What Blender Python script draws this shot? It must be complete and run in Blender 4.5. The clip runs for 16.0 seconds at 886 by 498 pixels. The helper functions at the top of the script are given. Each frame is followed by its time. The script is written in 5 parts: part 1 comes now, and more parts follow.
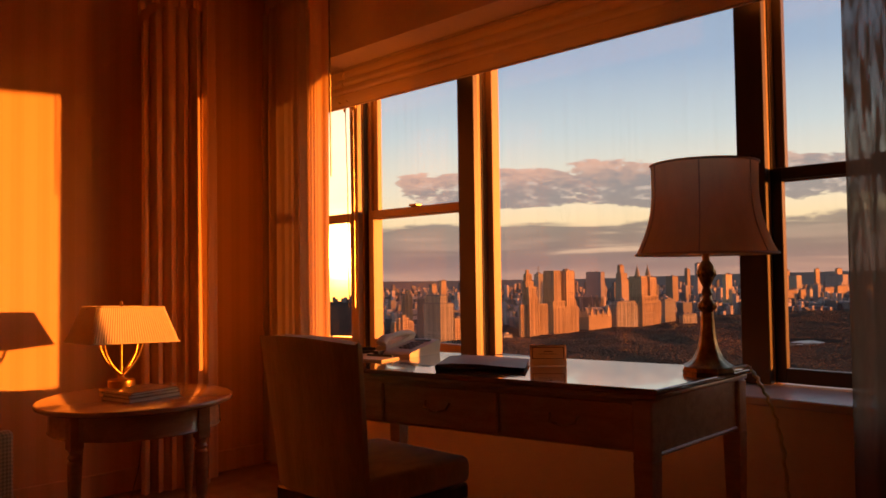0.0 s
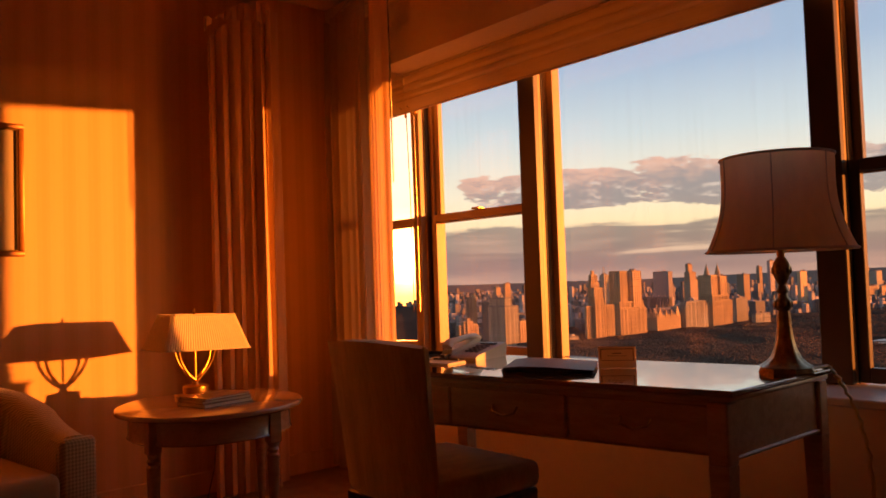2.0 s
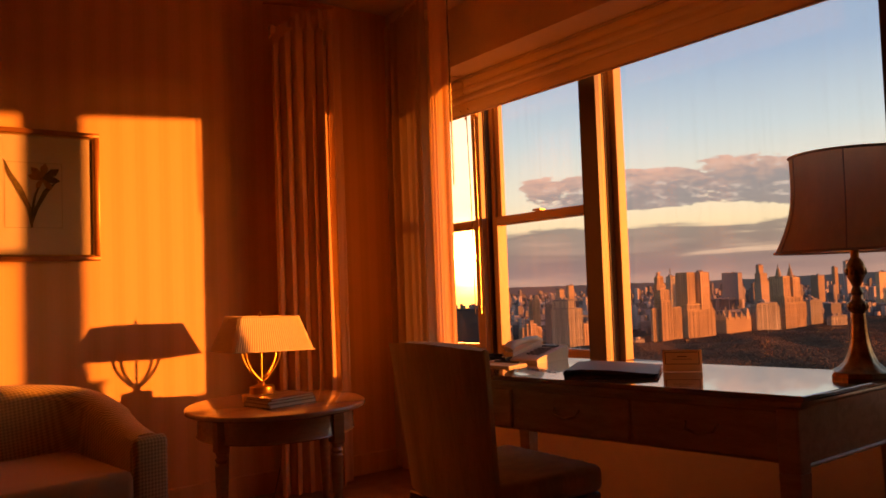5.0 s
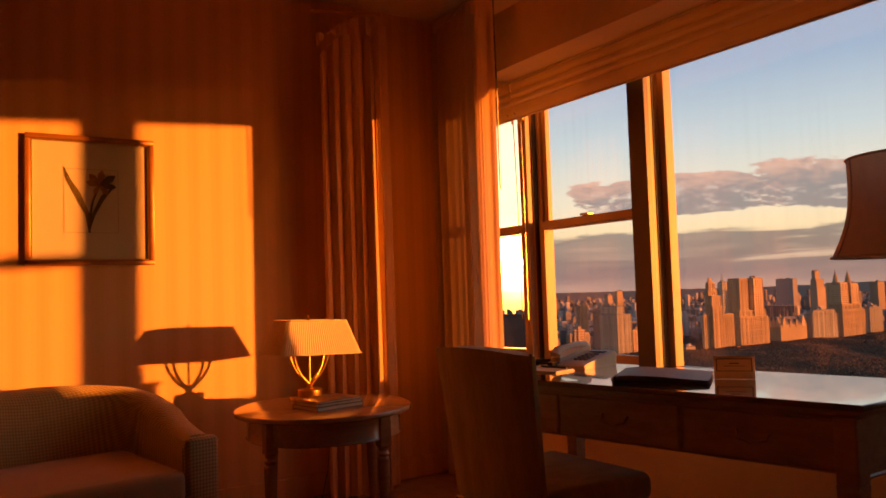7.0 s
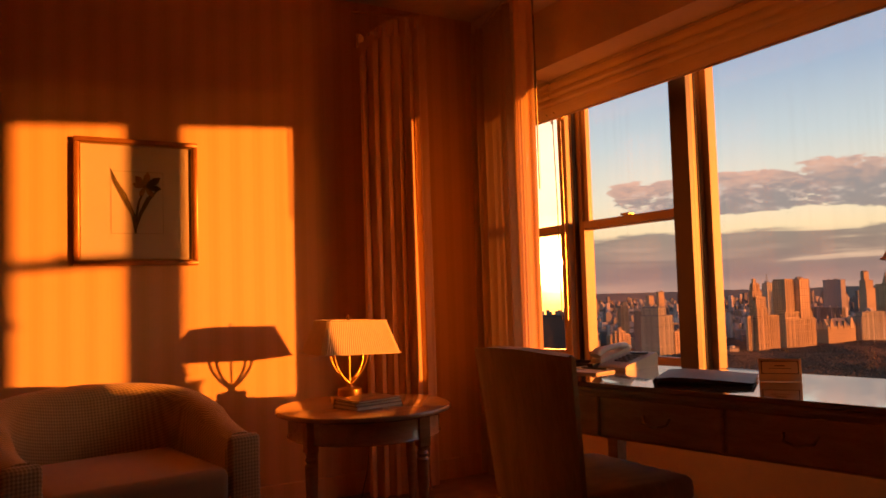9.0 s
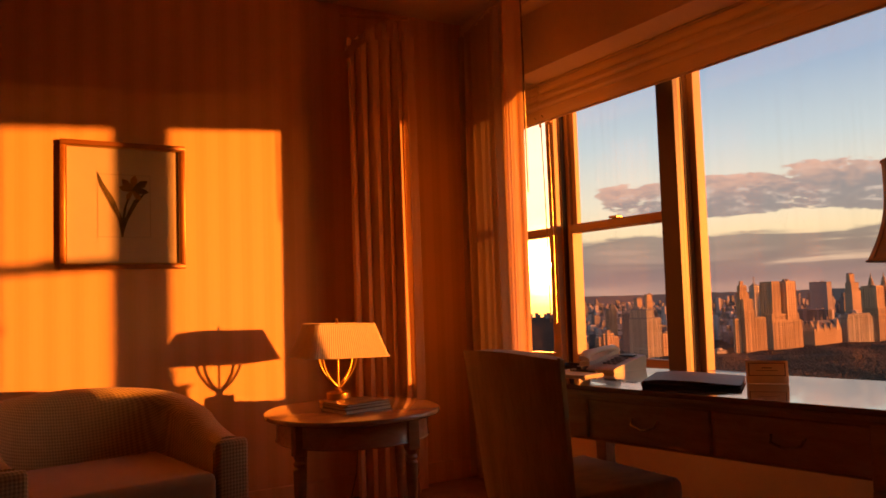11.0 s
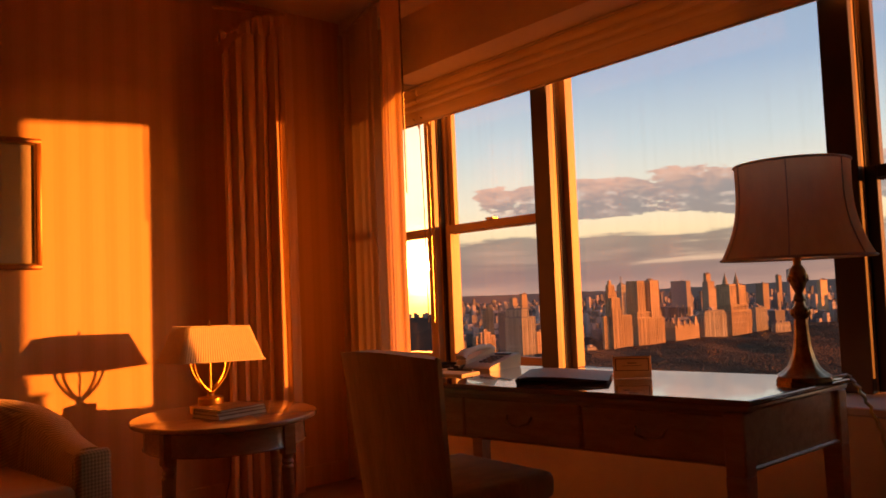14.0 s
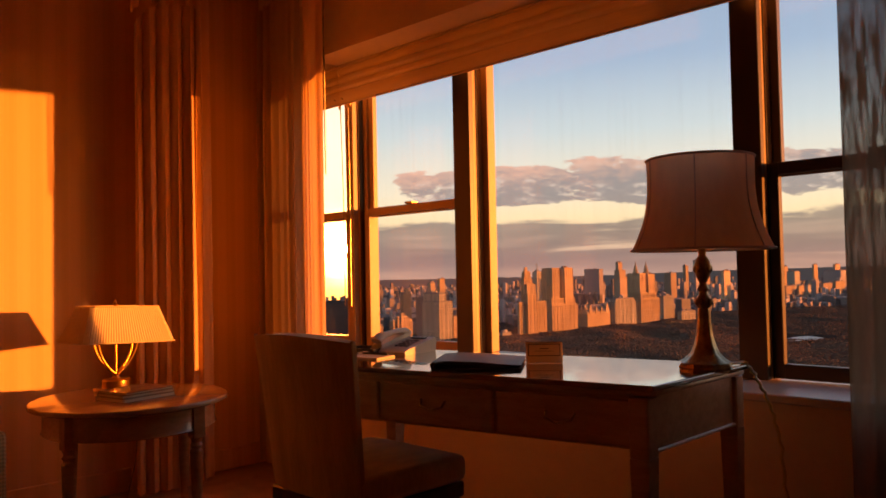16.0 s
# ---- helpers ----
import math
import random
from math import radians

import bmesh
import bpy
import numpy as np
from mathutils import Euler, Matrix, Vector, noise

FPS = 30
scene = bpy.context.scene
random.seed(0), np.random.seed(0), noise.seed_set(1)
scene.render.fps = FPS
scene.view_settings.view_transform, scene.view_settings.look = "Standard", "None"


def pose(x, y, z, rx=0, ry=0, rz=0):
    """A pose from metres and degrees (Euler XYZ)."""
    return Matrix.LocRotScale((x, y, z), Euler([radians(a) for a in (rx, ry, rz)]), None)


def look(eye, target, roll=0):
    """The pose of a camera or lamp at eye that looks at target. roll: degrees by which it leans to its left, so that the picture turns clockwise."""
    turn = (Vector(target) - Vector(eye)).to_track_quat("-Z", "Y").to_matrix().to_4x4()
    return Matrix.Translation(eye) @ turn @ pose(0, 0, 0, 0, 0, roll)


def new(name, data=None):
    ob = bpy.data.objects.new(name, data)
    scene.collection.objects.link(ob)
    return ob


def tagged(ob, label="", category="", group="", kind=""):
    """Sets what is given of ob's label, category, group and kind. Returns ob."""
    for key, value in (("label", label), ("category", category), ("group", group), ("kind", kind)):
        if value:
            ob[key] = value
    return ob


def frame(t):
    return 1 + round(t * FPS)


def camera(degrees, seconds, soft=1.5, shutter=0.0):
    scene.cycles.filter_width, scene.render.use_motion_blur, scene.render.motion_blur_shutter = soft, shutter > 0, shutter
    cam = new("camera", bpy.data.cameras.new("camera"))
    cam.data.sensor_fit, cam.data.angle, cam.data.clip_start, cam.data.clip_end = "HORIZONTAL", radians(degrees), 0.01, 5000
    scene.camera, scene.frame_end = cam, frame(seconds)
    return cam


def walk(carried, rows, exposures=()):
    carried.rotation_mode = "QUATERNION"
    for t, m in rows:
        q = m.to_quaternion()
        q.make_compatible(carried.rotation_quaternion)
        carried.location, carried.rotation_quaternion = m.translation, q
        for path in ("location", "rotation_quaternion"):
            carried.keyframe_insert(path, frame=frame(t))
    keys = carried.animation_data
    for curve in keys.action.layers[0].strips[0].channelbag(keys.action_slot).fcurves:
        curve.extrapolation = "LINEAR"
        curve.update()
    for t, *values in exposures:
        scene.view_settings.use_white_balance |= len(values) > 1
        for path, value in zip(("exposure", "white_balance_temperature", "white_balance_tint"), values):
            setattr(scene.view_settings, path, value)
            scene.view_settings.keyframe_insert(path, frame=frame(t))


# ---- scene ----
# ---- camera: held in one spot and panned, swaying a little ----
PATH = [
    (0.0, -0.0101, -0.0034, 1.0834, 91.960, 0.789, -45.348),
    (0.5, -0.0127, -0.0004, 1.0843, 91.986, 0.847, -44.468),
    (1.0, -0.0134, 0.0045, 1.0842, 92.023, 1.077, -43.238),
    (1.5, -0.0104, 0.0043, 1.0839, 92.205, 1.536, -41.686),
    (2.0, -0.0065, 0.0045, 1.0830, 92.311, 1.911, -40.635),
    (2.5, -0.0019, 0.0024, 1.0838, 92.424, 2.299, -39.805),
    (3.0, -0.0002, 0.0009, 1.0831, 92.654, 2.424, -38.567),
    (3.5, 0.0011, 0.0012, 1.0814, 92.714, 2.307, -37.519),
    (4.0, -0.0008, 0.0005, 1.0830, 92.728, 2.252, -36.865),
    (6.5, -0.0001, -0.0019, 1.0810, 92.831, 1.844, -33.853),
    (7.0, 0.0013, -0.0008, 1.0798, 93.141, 1.873, -32.556),
    (7.5, 0.0018, -0.0009, 1.0806, 93.211, 1.843, -31.648),
    (8.0, -0.0005, -0.0010, 1.0805, 93.234, 1.935, -31.160),
    (8.5, 0.0018, -0.0009, 1.0795, 93.273, 1.930, -30.317),
    (9.0, 0.0007, -0.0001, 1.0794, 93.266, 1.752, -29.682),
    (11.5, 0.0015, 0.0003, 1.0799, 93.581, 1.989, -31.272),
    (12.0, 0.0073, 0.0030, 1.0802, 93.424, 2.167, -33.435),
    (12.5, 0.0069, 0.0029, 1.0796, 93.548, 2.362, -35.524),
    (13.0, 0.0054, 0.0022, 1.0799, 93.374, 2.316, -37.093),
    (13.5, 0.0061, 0.0019, 1.0791, 93.341, 2.353, -38.339),
    (14.0, 0.0064, 0.0017, 1.0796, 93.177, 2.270, -39.424),
    (14.5, 0.0052, 0.0008, 1.0788, 92.847, 2.021, -40.789),
    (15.0, 0.0076, 0.0015, 1.0790, 92.384, 1.526, -42.273),
    (15.5, 0.0092, 0.0004, 1.0787, 92.115, 1.225, -43.994),
    (16.0, 0.0107, 0.0004, 1.0805, 91.809, 1.136, -45.461),
]
cam = camera(59.55, 16.0, soft=1.7)
walk(cam, [(t, pose(x, y, z, rx, ry, rz)) for t, x, y, z, rx, ry, rz in PATH], [(0.0, 0.73, 7500, 14), (1.0, 0.78, 7500, 14), (2.0, 0.88, 7500, 14), (4.0, 0.79, 7500, 14), (9.0, 0.75, 7500, 14), (12.5, 0.77, 7500, 14), (16.0, 0.83, 7500, 14)])

# ---- plan ----
SILL_X, WIN_X, PIC_Y, CEIL = 2.65, 2.92, 3.973, 2.745
REVEAL_Y = 3.645            # far side of the window recess
RIGHT_Y = 0.40             # near side of the window recess
SILL_Z, HEAD_Z = 0.655, 2.322
GROUND = -105.0
SUN_HEAD, SUN_EL = 139.3, 2.5   # degrees clockwise from +y, degrees up


def heading(h, dist, z=0.0):
    """A far place by heading (degrees clockwise from +y), distance and height."""
    a = radians(h)
    return Vector((math.sin(a) * dist, math.cos(a) * dist, z))


# ---- sun and sky ----
sun_dir = Vector((math.sin(radians(SUN_HEAD)) * math.cos(radians(SUN_EL)),
                  math.cos(radians(SUN_HEAD)) * math.cos(radians(SUN_EL)), math.sin(radians(SUN_EL))))
sun = new("sun", bpy.data.lights.new("sun", "SUN"))
sun.data.energy, sun.data.angle, sun.data.color = 5.5, radians(0.8), (1.0, 0.275, 0.045)
sun.matrix_world = look((40, -40, 30), Vector((40, -40, 30)) - sun_dir)


class Nodes:
    """Short hand for building node trees."""

    def __init__(self, tree):
        self.tree = tree
        tree.nodes.clear()

    def add(self, kind, **given):
        n = self.tree.nodes.new(kind)
        for k, v in given.items():
            n.inputs[k.replace("_", " ")].default_value = v
        return n

    def link(self, a, b):
        self.tree.links.new(a, b)

    def put(self, sock, value):
        if isinstance(value, bpy.types.NodeSocket):
            self.link(value, sock)
        else:
            sock.default_value = value

    def math(self, op, a, b=0.0, c=0.0, clamp=False):
        n = self.tree.nodes.new("ShaderNodeMath")
        n.operation, n.use_clamp = op, clamp
        for i, v in enumerate((a, b, c)):
            self.put(n.inputs[i], v)
        return n.outputs[0]

    def mix(self, f, a, b, blend="MIX"):
        n = self.tree.nodes.new("ShaderNodeMix")
        n.data_type, n.blend_type = "RGBA", blend
        self.put(n.inputs[0], f)
        self.put(n.inputs[6], a if not isinstance(a, tuple) else (*a[:3], 1))
        self.put(n.inputs[7], b if not isinstance(b, tuple) else (*b[:3], 1))
        return n.outputs[2]

    def ramp(self, f, stops, smooth=False):
        n = self.tree.nodes.new("ShaderNodeValToRGB")
        n.color_ramp.interpolation = "EASE" if smooth else "LINEAR"
        while len(n.color_ramp.elements) < len(stops):
            n.color_ramp.elements.new(0.5)
        for e, (p, c) in zip(n.color_ramp.elements, stops):
            e.position = p
            e.color = (*c, 1) if isinstance(c, tuple) else (c, c, c, 1)
        self.put(n.inputs[0], f)
        return n.outputs[0]

    def range(self, v, a, b, c=0.0, d=1.0):
        n = self.tree.nodes.new("ShaderNodeMapRange")
        n.interpolation_type = "SMOOTHSTEP"
        self.put(n.inputs[0], v)
        for i, q in enumerate((a, b, c, d)):
            n.inputs[i + 1].default_value = q
        return n.outputs[0]

    def noise(self, vec, scale, detail=3.0, rough=0.5, dist=0.0):
        n = self.tree.nodes.new("ShaderNodeTexNoise")
        self.put(n.inputs["Vector"], vec)
        n.inputs["Scale"].default_value, n.inputs["Detail"].default_value = scale, detail
        n.inputs["Roughness"].default_value, n.inputs["Distortion"].default_value = rough, dist
        return n.outputs["Fac"]

    def xyz(self, x, y, z):
        n = self.tree.nodes.new("ShaderNodeCombineXYZ")
        for i, v in enumerate((x, y, z)):
            self.put(n.inputs[i], v)
        return n.outputs[0]


def make_sky():
    world = bpy.data.worlds.new("sky")
    scene.world = world
    world.use_nodes = True
    N = Nodes(world.node_tree)
    co = N.add("ShaderNodeTexCoord").outputs["Generated"]
    sep = N.add("ShaderNodeSeparateXYZ")
    N.link(co, sep.inputs[0])
    x, y, z = sep.outputs
    el = N.math("MULTIPLY", N.math("ARCSINE", z), 57.29578)
    head = N.math("MULTIPLY", N.math("ARCTAN2", x, y), 57.29578)
    clear = N.ramp(N.range(el, 0, 40), [
        (0.0, (0.50, 0.36, 0.33)), (0.025, (0.74, 0.60, 0.42)), (0.06, (0.66, 0.62, 0.54)),
        (0.16, (0.43, 0.53, 0.62)), (0.32, (0.24, 0.36, 0.56)), (1.0, (0.10, 0.17, 0.34))])
    # low stratus bank, stretched along the horizon
    flat = N.xyz(N.math("MULTIPLY", head, 0.075), N.math("MULTIPLY", el, 0.95), 3.1)
    streak = N.noise(flat, 1.0, 4.0, 0.55, 0.3)
    edge = N.math("ADD", el, N.math("MULTIPLY", N.noise(N.xyz(N.math("MULTIPLY", head, 0.35), N.math("MULTIPLY", el, 0.9), 1.3), 1.0, 5.0, 0.6), 1.6))
    bank = N.math("MULTIPLY", N.range(edge, 4.75, 4.35), N.range(streak, 0.28, 0.44))
    bankcol = N.ramp(N.math("ADD", N.math("MULTIPLY", streak, 0.8), N.math("MULTIPLY", el, 0.06)), [
        (0.25, (0.42, 0.25, 0.22)), (0.42, (0.165, 0.135, 0.18)), (0.56, (0.100, 0.094, 0.155)), (0.72, (0.24, 0.19, 0.22))])
    sky = N.mix(N.math("MULTIPLY", bank, 0.9), clear, bankcol)
    # broken cumulus above the gap, grey below and pink on top
    puff = N.xyz(N.math("MULTIPLY", head, 0.26), N.math("MULTIPLY", el, 0.70), 7.7)
    body = N.noise(puff, 1.0, 9.0, 0.62, 0.15)
    band = N.math("MULTIPLY", N.range(el, 4.3, 5.4), N.range(el, 8.6, 6.9))
    ends = N.math("MULTIPLY", N.range(head, 39.0, 46.0), N.range(head, 100.0, 80.0))
    cover = N.range(N.math("ADD", body, N.math("MULTIPLY", N.math("MULTIPLY", band, ends), 0.37)), 0.675, 0.745)
    cover = N.math("MULTIPLY", cover, N.math("MULTIPLY", N.range(el, 3.9, 4.8), N.range(el, 10.0, 8.0)))
    detail = N.noise(N.xyz(N.math("MULTIPLY", head, 0.9), N.math("MULTIPLY", el, 2.0), 5.5), 1.0, 6.0, 0.6)
    lit = N.range(N.math("ADD", N.math("ADD", el, N.math("MULTIPLY", head, -0.045)), N.math("MULTIPLY", detail, 4.5)), 5.6, 8.4)
    puffcol = N.mix(lit, (0.165, 0.150, 0.215), (0.60, 0.33, 0.28))
    puffcol = N.mix(N.range(N.math("SUBTRACT", detail, N.math("MULTIPLY", body, 0.35)), 0.34, 0.52), puffcol, (0.42, 0.36, 0.38))
    sky = N.mix(N.math("MULTIPLY", cover, 0.95), sky, puffcol)
    # haze on the horizon
    sky = N.mix(N.range(el, 1.4, -0.4, 0.0, 0.55), sky, (0.47, 0.30, 0.25))
    # the glow round the low sun
    dot = N.tree.nodes.new("ShaderNodeVectorMath")
    dot.operation = "DOT_PRODUCT"
    N.link(co, dot.inputs[0])
    dot.inputs[1].default_value = sun_dir
    near = N.math("MAXIMUM", dot.outputs["Value"], 0.0)
    glow = N.math("ADD", N.math("MULTIPLY", N.math("POWER", near, 30.0), 1.3), N.math("MULTIPLY", N.math("POWER", near, 2500.0), 60.0))
    glow = N.math("MULTIPLY", glow, N.range(streak, 0.25, 0.6, 0.35, 1.0))
    glowcol = N.mix(1.0, (1.0, 0.46, 0.11), glow, "MULTIPLY")
    sky = N.mix(1.0, sky, glowcol, "ADD")
    nish = N.tree.nodes.new("ShaderNodeTexSky")
    nish.sky_type, nish.sun_disc = "NISHITA", False
    nish.sun_elevation, nish.sun_rotation = radians(SUN_EL), radians(SUN_HEAD)
    b1, b2 = N.add("ShaderNodeBackground", Strength=SKY_GAIN), N.add("ShaderNodeBackground", Strength=0.05)
    N.link(sky, b1.inputs[0])
    N.link(nish.outputs[0], b2.inputs[0])
    add, out = N.add("ShaderNodeAddShader"), N.add("ShaderNodeOutputWorld")
    N.link(b1.outputs[0], add.inputs[0])
    N.link(b2.outputs[0], add.inputs[1])
    N.link(add.outputs[0], out.inputs[0])


SKY_GAIN = 0.68
make_sky()


# ---- materials ----
def material(name, color, rough=0.6, metal=0.0, second=None, scale=8.0, stretch=(1, 1, 1), bump=0.0, bump_scale=60.0,
             mottle=0.12, sheen=0.0, coat=0.0, trans=0.0, spec=0.5):
    """A surface with variation at two scales and fine relief."""
    m = bpy.data.materials.new(name)
    m.use_nodes = True
    N = Nodes(m.node_tree)
    co = N.add("ShaderNodeTexCoord").outputs["Object"]
    mp = N.add("ShaderNodeMapping", Scale=stretch)
    N.link(co, mp.inputs[0])
    big = N.noise(mp.outputs[0], scale, 4.0)
    fine = N.noise(mp.outputs[0], scale * 9, 3.0)
    second = second or tuple(c * 0.7 for c in color)
    f = N.math("ADD", N.math("MULTIPLY", big, 0.7), N.math("MULTIPLY", fine, 0.3))
    col = N.mix(N.range(f, 0.5 - 0.16, 0.5 + 0.16, 0, 1), color, tuple(a * (1 - mottle * 2) + b * mottle * 2 for a, b in zip(color, second)))
    p = N.add("ShaderNodeBsdfPrincipled", Metallic=metal)
    N.link(col, p.inputs["Base Color"])
    N.link(N.math("ADD", rough - 0.06, N.math("MULTIPLY", fine, 0.12 if rough > 0.1 else 0.004)), p.inputs["Roughness"])
    p.inputs["Sheen Weight"].default_value = sheen
    p.inputs["Coat Weight"].default_value = coat
    p.inputs["Coat Roughness"].default_value = 0.06
    p.inputs["Specular IOR Level"].default_value = spec
    if bump:
        b = N.add("ShaderNodeBump", Strength=bump, Distance=0.002)
        N.link(N.noise(mp.outputs[0], bump_scale, 3.0), b.inputs["Height"])
        N.link(b.outputs[0], p.inputs["Normal"])
    out = N.add("ShaderNodeOutputMaterial")
    if trans:
        t = N.add("ShaderNodeBsdfTranslucent")
        N.link(col, t.inputs[0])
        mx = N.add("ShaderNodeMixShader", Fac=trans)
        N.link(p.outputs[0], mx.inputs[1])
        N.link(t.outputs[0], mx.inputs[2])
        N.link(mx.outputs[0], out.inputs[0])
    else:
        N.link(p.outputs[0], out.inputs[0])
    return m


def wallpaper_material():
    """Cream paper with broad tone-on-tone stripes and a faint moire."""
    m = bpy.data.materials.new("striped_wallpaper")
    m.use_nodes = True
    N = Nodes(m.node_tree)
    co = N.add("ShaderNodeTexCoord").outputs["Object"]
    sep = N.add("ShaderNodeSeparateXYZ")
    N.link(co, sep.inputs[0])
    u = N.math("ADD", sep.outputs[0], sep.outputs[1])
    s1 = N.math("SINE", N.math("MULTIPLY", u, 2 * math.pi / 0.115))
    s2 = N.math("SINE", N.math("MULTIPLY", u, 2 * math.pi / 0.0385))
    st = N.math("ADD", N.math("MULTIPLY", N.range(s1, -0.35, 0.35), 0.7), N.math("MULTIPLY", N.range(s2, -0.3, 0.3), 0.3))
    mp = N.add("ShaderNodeMapping", Scale=(9, 9, 1.2))
    N.link(co, mp.inputs[0])
    st = N.math("ADD", st, N.math("MULTIPLY", N.noise(mp.outputs[0], 9, 4), 0.5))
    col = N.mix(N.range(st, 0.2, 1.2), (0.68, 0.41, 0.19), (0.75, 0.465, 0.23))
    p = N.add("ShaderNodeBsdfPrincipled", Roughness=0.62)
    N.link(col, p.inputs["Base Color"])
    b = N.add("ShaderNodeBump", Strength=0.15, Distance=0.001)
    N.link(N.noise(co, 300, 2), b.inputs["Height"])
    N.link(b.outputs[0], p.inputs["Normal"])
    N.link(p.outputs[0], N.add("ShaderNodeOutputMaterial").inputs[0])
    return m


def weave_material(name, a, b, scale):
    """Upholstery with a small raised lozenge weave."""
    m = bpy.data.materials.new(name)
    m.use_nodes = True
    N = Nodes(m.node_tree)
    co = N.add("ShaderNodeTexCoord").outputs["Object"]
    sep = N.add("ShaderNodeSeparateXYZ")
    N.link(co, sep.inputs[0])
    u = N.math("ADD", sep.outputs[0], N.math("MULTIPLY", sep.outputs[1], 0.6))
    w = N.math("ADD", sep.outputs[2], N.math("MULTIPLY", sep.outputs[1], 0.5))
    k = 2 * math.pi / scale
    pat = N.math("MULTIPLY", N.math("SINE", N.math("MULTIPLY", N.math("ADD", u, w), k)), N.math("SINE", N.math("MULTIPLY", N.math("SUBTRACT", u, w), k)))
    f = N.math("ADD", N.math("MULTIPLY", pat, 0.5), N.math("MULTIPLY", N.noise(co, 25, 4), 0.5))
    col = N.mix(N.range(f, -0.1, 0.6), a, b)
    p = N.add("ShaderNodeBsdfPrincipled", Roughness=0.85)
    p.inputs["Sheen Weight"].default_value = 0.25
    N.link(col, p.inputs["Base Color"])
    bp = N.add("ShaderNodeBump", Strength=0.35, Distance=0.003)
    N.link(pat, bp.inputs["Height"])
    N.link(bp.outputs[0], p.inputs["Normal"])
    N.link(p.outputs[0], N.add("ShaderNodeOutputMaterial").inputs[0])
    return m


def wood_material(name, a, b, rough=0.35, coat=0.0, grain=(1, 14, 14)):
    m = bpy.data.materials.new(name)
    m.use_nodes = True
    N = Nodes(m.node_tree)
    co = N.add("ShaderNodeTexCoord").outputs["Object"]
    mp = N.add("ShaderNodeMapping", Scale=grain)
    N.link(co, mp.inputs[0])
    g = N.noise(mp.outputs[0], 3.0, 6.0, 0.6, 0.6)
    fine = N.noise(mp.outputs[0], 22.0, 3.0)
    col = N.mix(N.range(N.math("ADD", N.math("MULTIPLY", g, 0.75), N.math("MULTIPLY", fine, 0.25)), 0.33, 0.66), a, b)
    p = N.add("ShaderNodeBsdfPrincipled")
    N.link(col, p.inputs["Base Color"])
    N.link(N.math("ADD", rough - 0.05, N.math("MULTIPLY", N.noise(co, 6, 4), 0.12)), p.inputs["Roughness"])
    p.inputs["Coat Weight"].default_value, p.inputs["Coat Roughness"].default_value = coat, 0.03
    bp = N.add("ShaderNodeBump", Strength=0.12, Distance=0.001)
    N.link(fine, bp.inputs["Height"])
    N.link(bp.outputs[0], p.inputs["Normal"])
    N.link(p.outputs[0], N.add("ShaderNodeOutputMaterial").inputs[0])
    return m


def glass_material(name, tint=(1, 1, 1), dusty=0.0):
    """A thin pane: clear, with the gloss of glass and a little dust."""
    m = bpy.data.materials.new(name)
    m.use_nodes = True
    N = Nodes(m.node_tree)
    t = N.add("ShaderNodeBsdfTransparent", Color=(*tint, 1))
    g = N.add("ShaderNodeBsdfGlossy", Roughness=0.02)
    lw = N.add("ShaderNodeLayerWeight", Blend=0.5)
    mx = N.add("ShaderNodeMixShader")
    N.link(N.math("ADD", 0.022, N.math("MULTIPLY", N.math("POWER", lw.outputs["Facing"], 5.0), 0.9)), mx.inputs[0])
    N.link(t.outputs[0], mx.inputs[1])
    N.link(g.outputs[0], mx.inputs[2])
    last = mx.outputs[0]
    if dusty:
        co = N.add("ShaderNodeTexCoord").outputs["Object"]
        mp = N.add("ShaderNodeMapping", Scale=(30, 30, 1.0))
        N.link(co, mp.inputs[0])
        d = N.add("ShaderNodeBsdfDiffuse", Color=(0.6, 0.55, 0.5, 1))
        m2 = N.add("ShaderNodeMixShader")
        N.link(N.range(N.noise(mp.outputs[0], 1.0, 5.0, 0.6), 0.45, 0.85, 0.0, dusty), m2.inputs[0])
        N.link(last, m2.inputs[1])
        N.link(d.outputs[0], m2.inputs[2])
        last = m2.outputs[0]
    N.link(last, N.add("ShaderNodeOutputMaterial").inputs[0])
    return m


def sheer_material(name, color, clear, gloss=0.4):
    """Voile: part open weave, part thread that glows when lit from behind."""
    m = bpy.data.materials.new(name)
    m.use_nodes = True
    N = Nodes(m.node_tree)
    co = N.add("ShaderNodeTexCoord").outputs["Object"]
    mp = N.add("ShaderNodeMapping", Scale=(1, 1, 0.15))
    N.link(co, mp.inputs[0])
    n = N.noise(mp.outputs[0], 60, 4)
    d = N.add("ShaderNodeBsdfDiffuse", Color=(*color, 1))
    t = N.add("ShaderNodeBsdfTranslucent", Color=(*color, 1))
    mx = N.add("ShaderNodeMixShader", Fac=0.72)
    N.link(d.outputs[0], mx.inputs[1])
    N.link(t.outputs[0], mx.inputs[2])
    tr = N.add("ShaderNodeBsdfTransparent")
    m2 = N.add("ShaderNodeMixShader")
    N.link(N.range(n, 0.3, 0.7, 1 - clear - 0.08, 1 - clear + 0.08), m2.inputs[0])
    N.link(tr.outputs[0], m2.inputs[1])
    N.link(mx.outputs[0], m2.inputs[2])
    N.link(m2.outputs[0], N.add("ShaderNodeOutputMaterial").inputs[0])
    return m


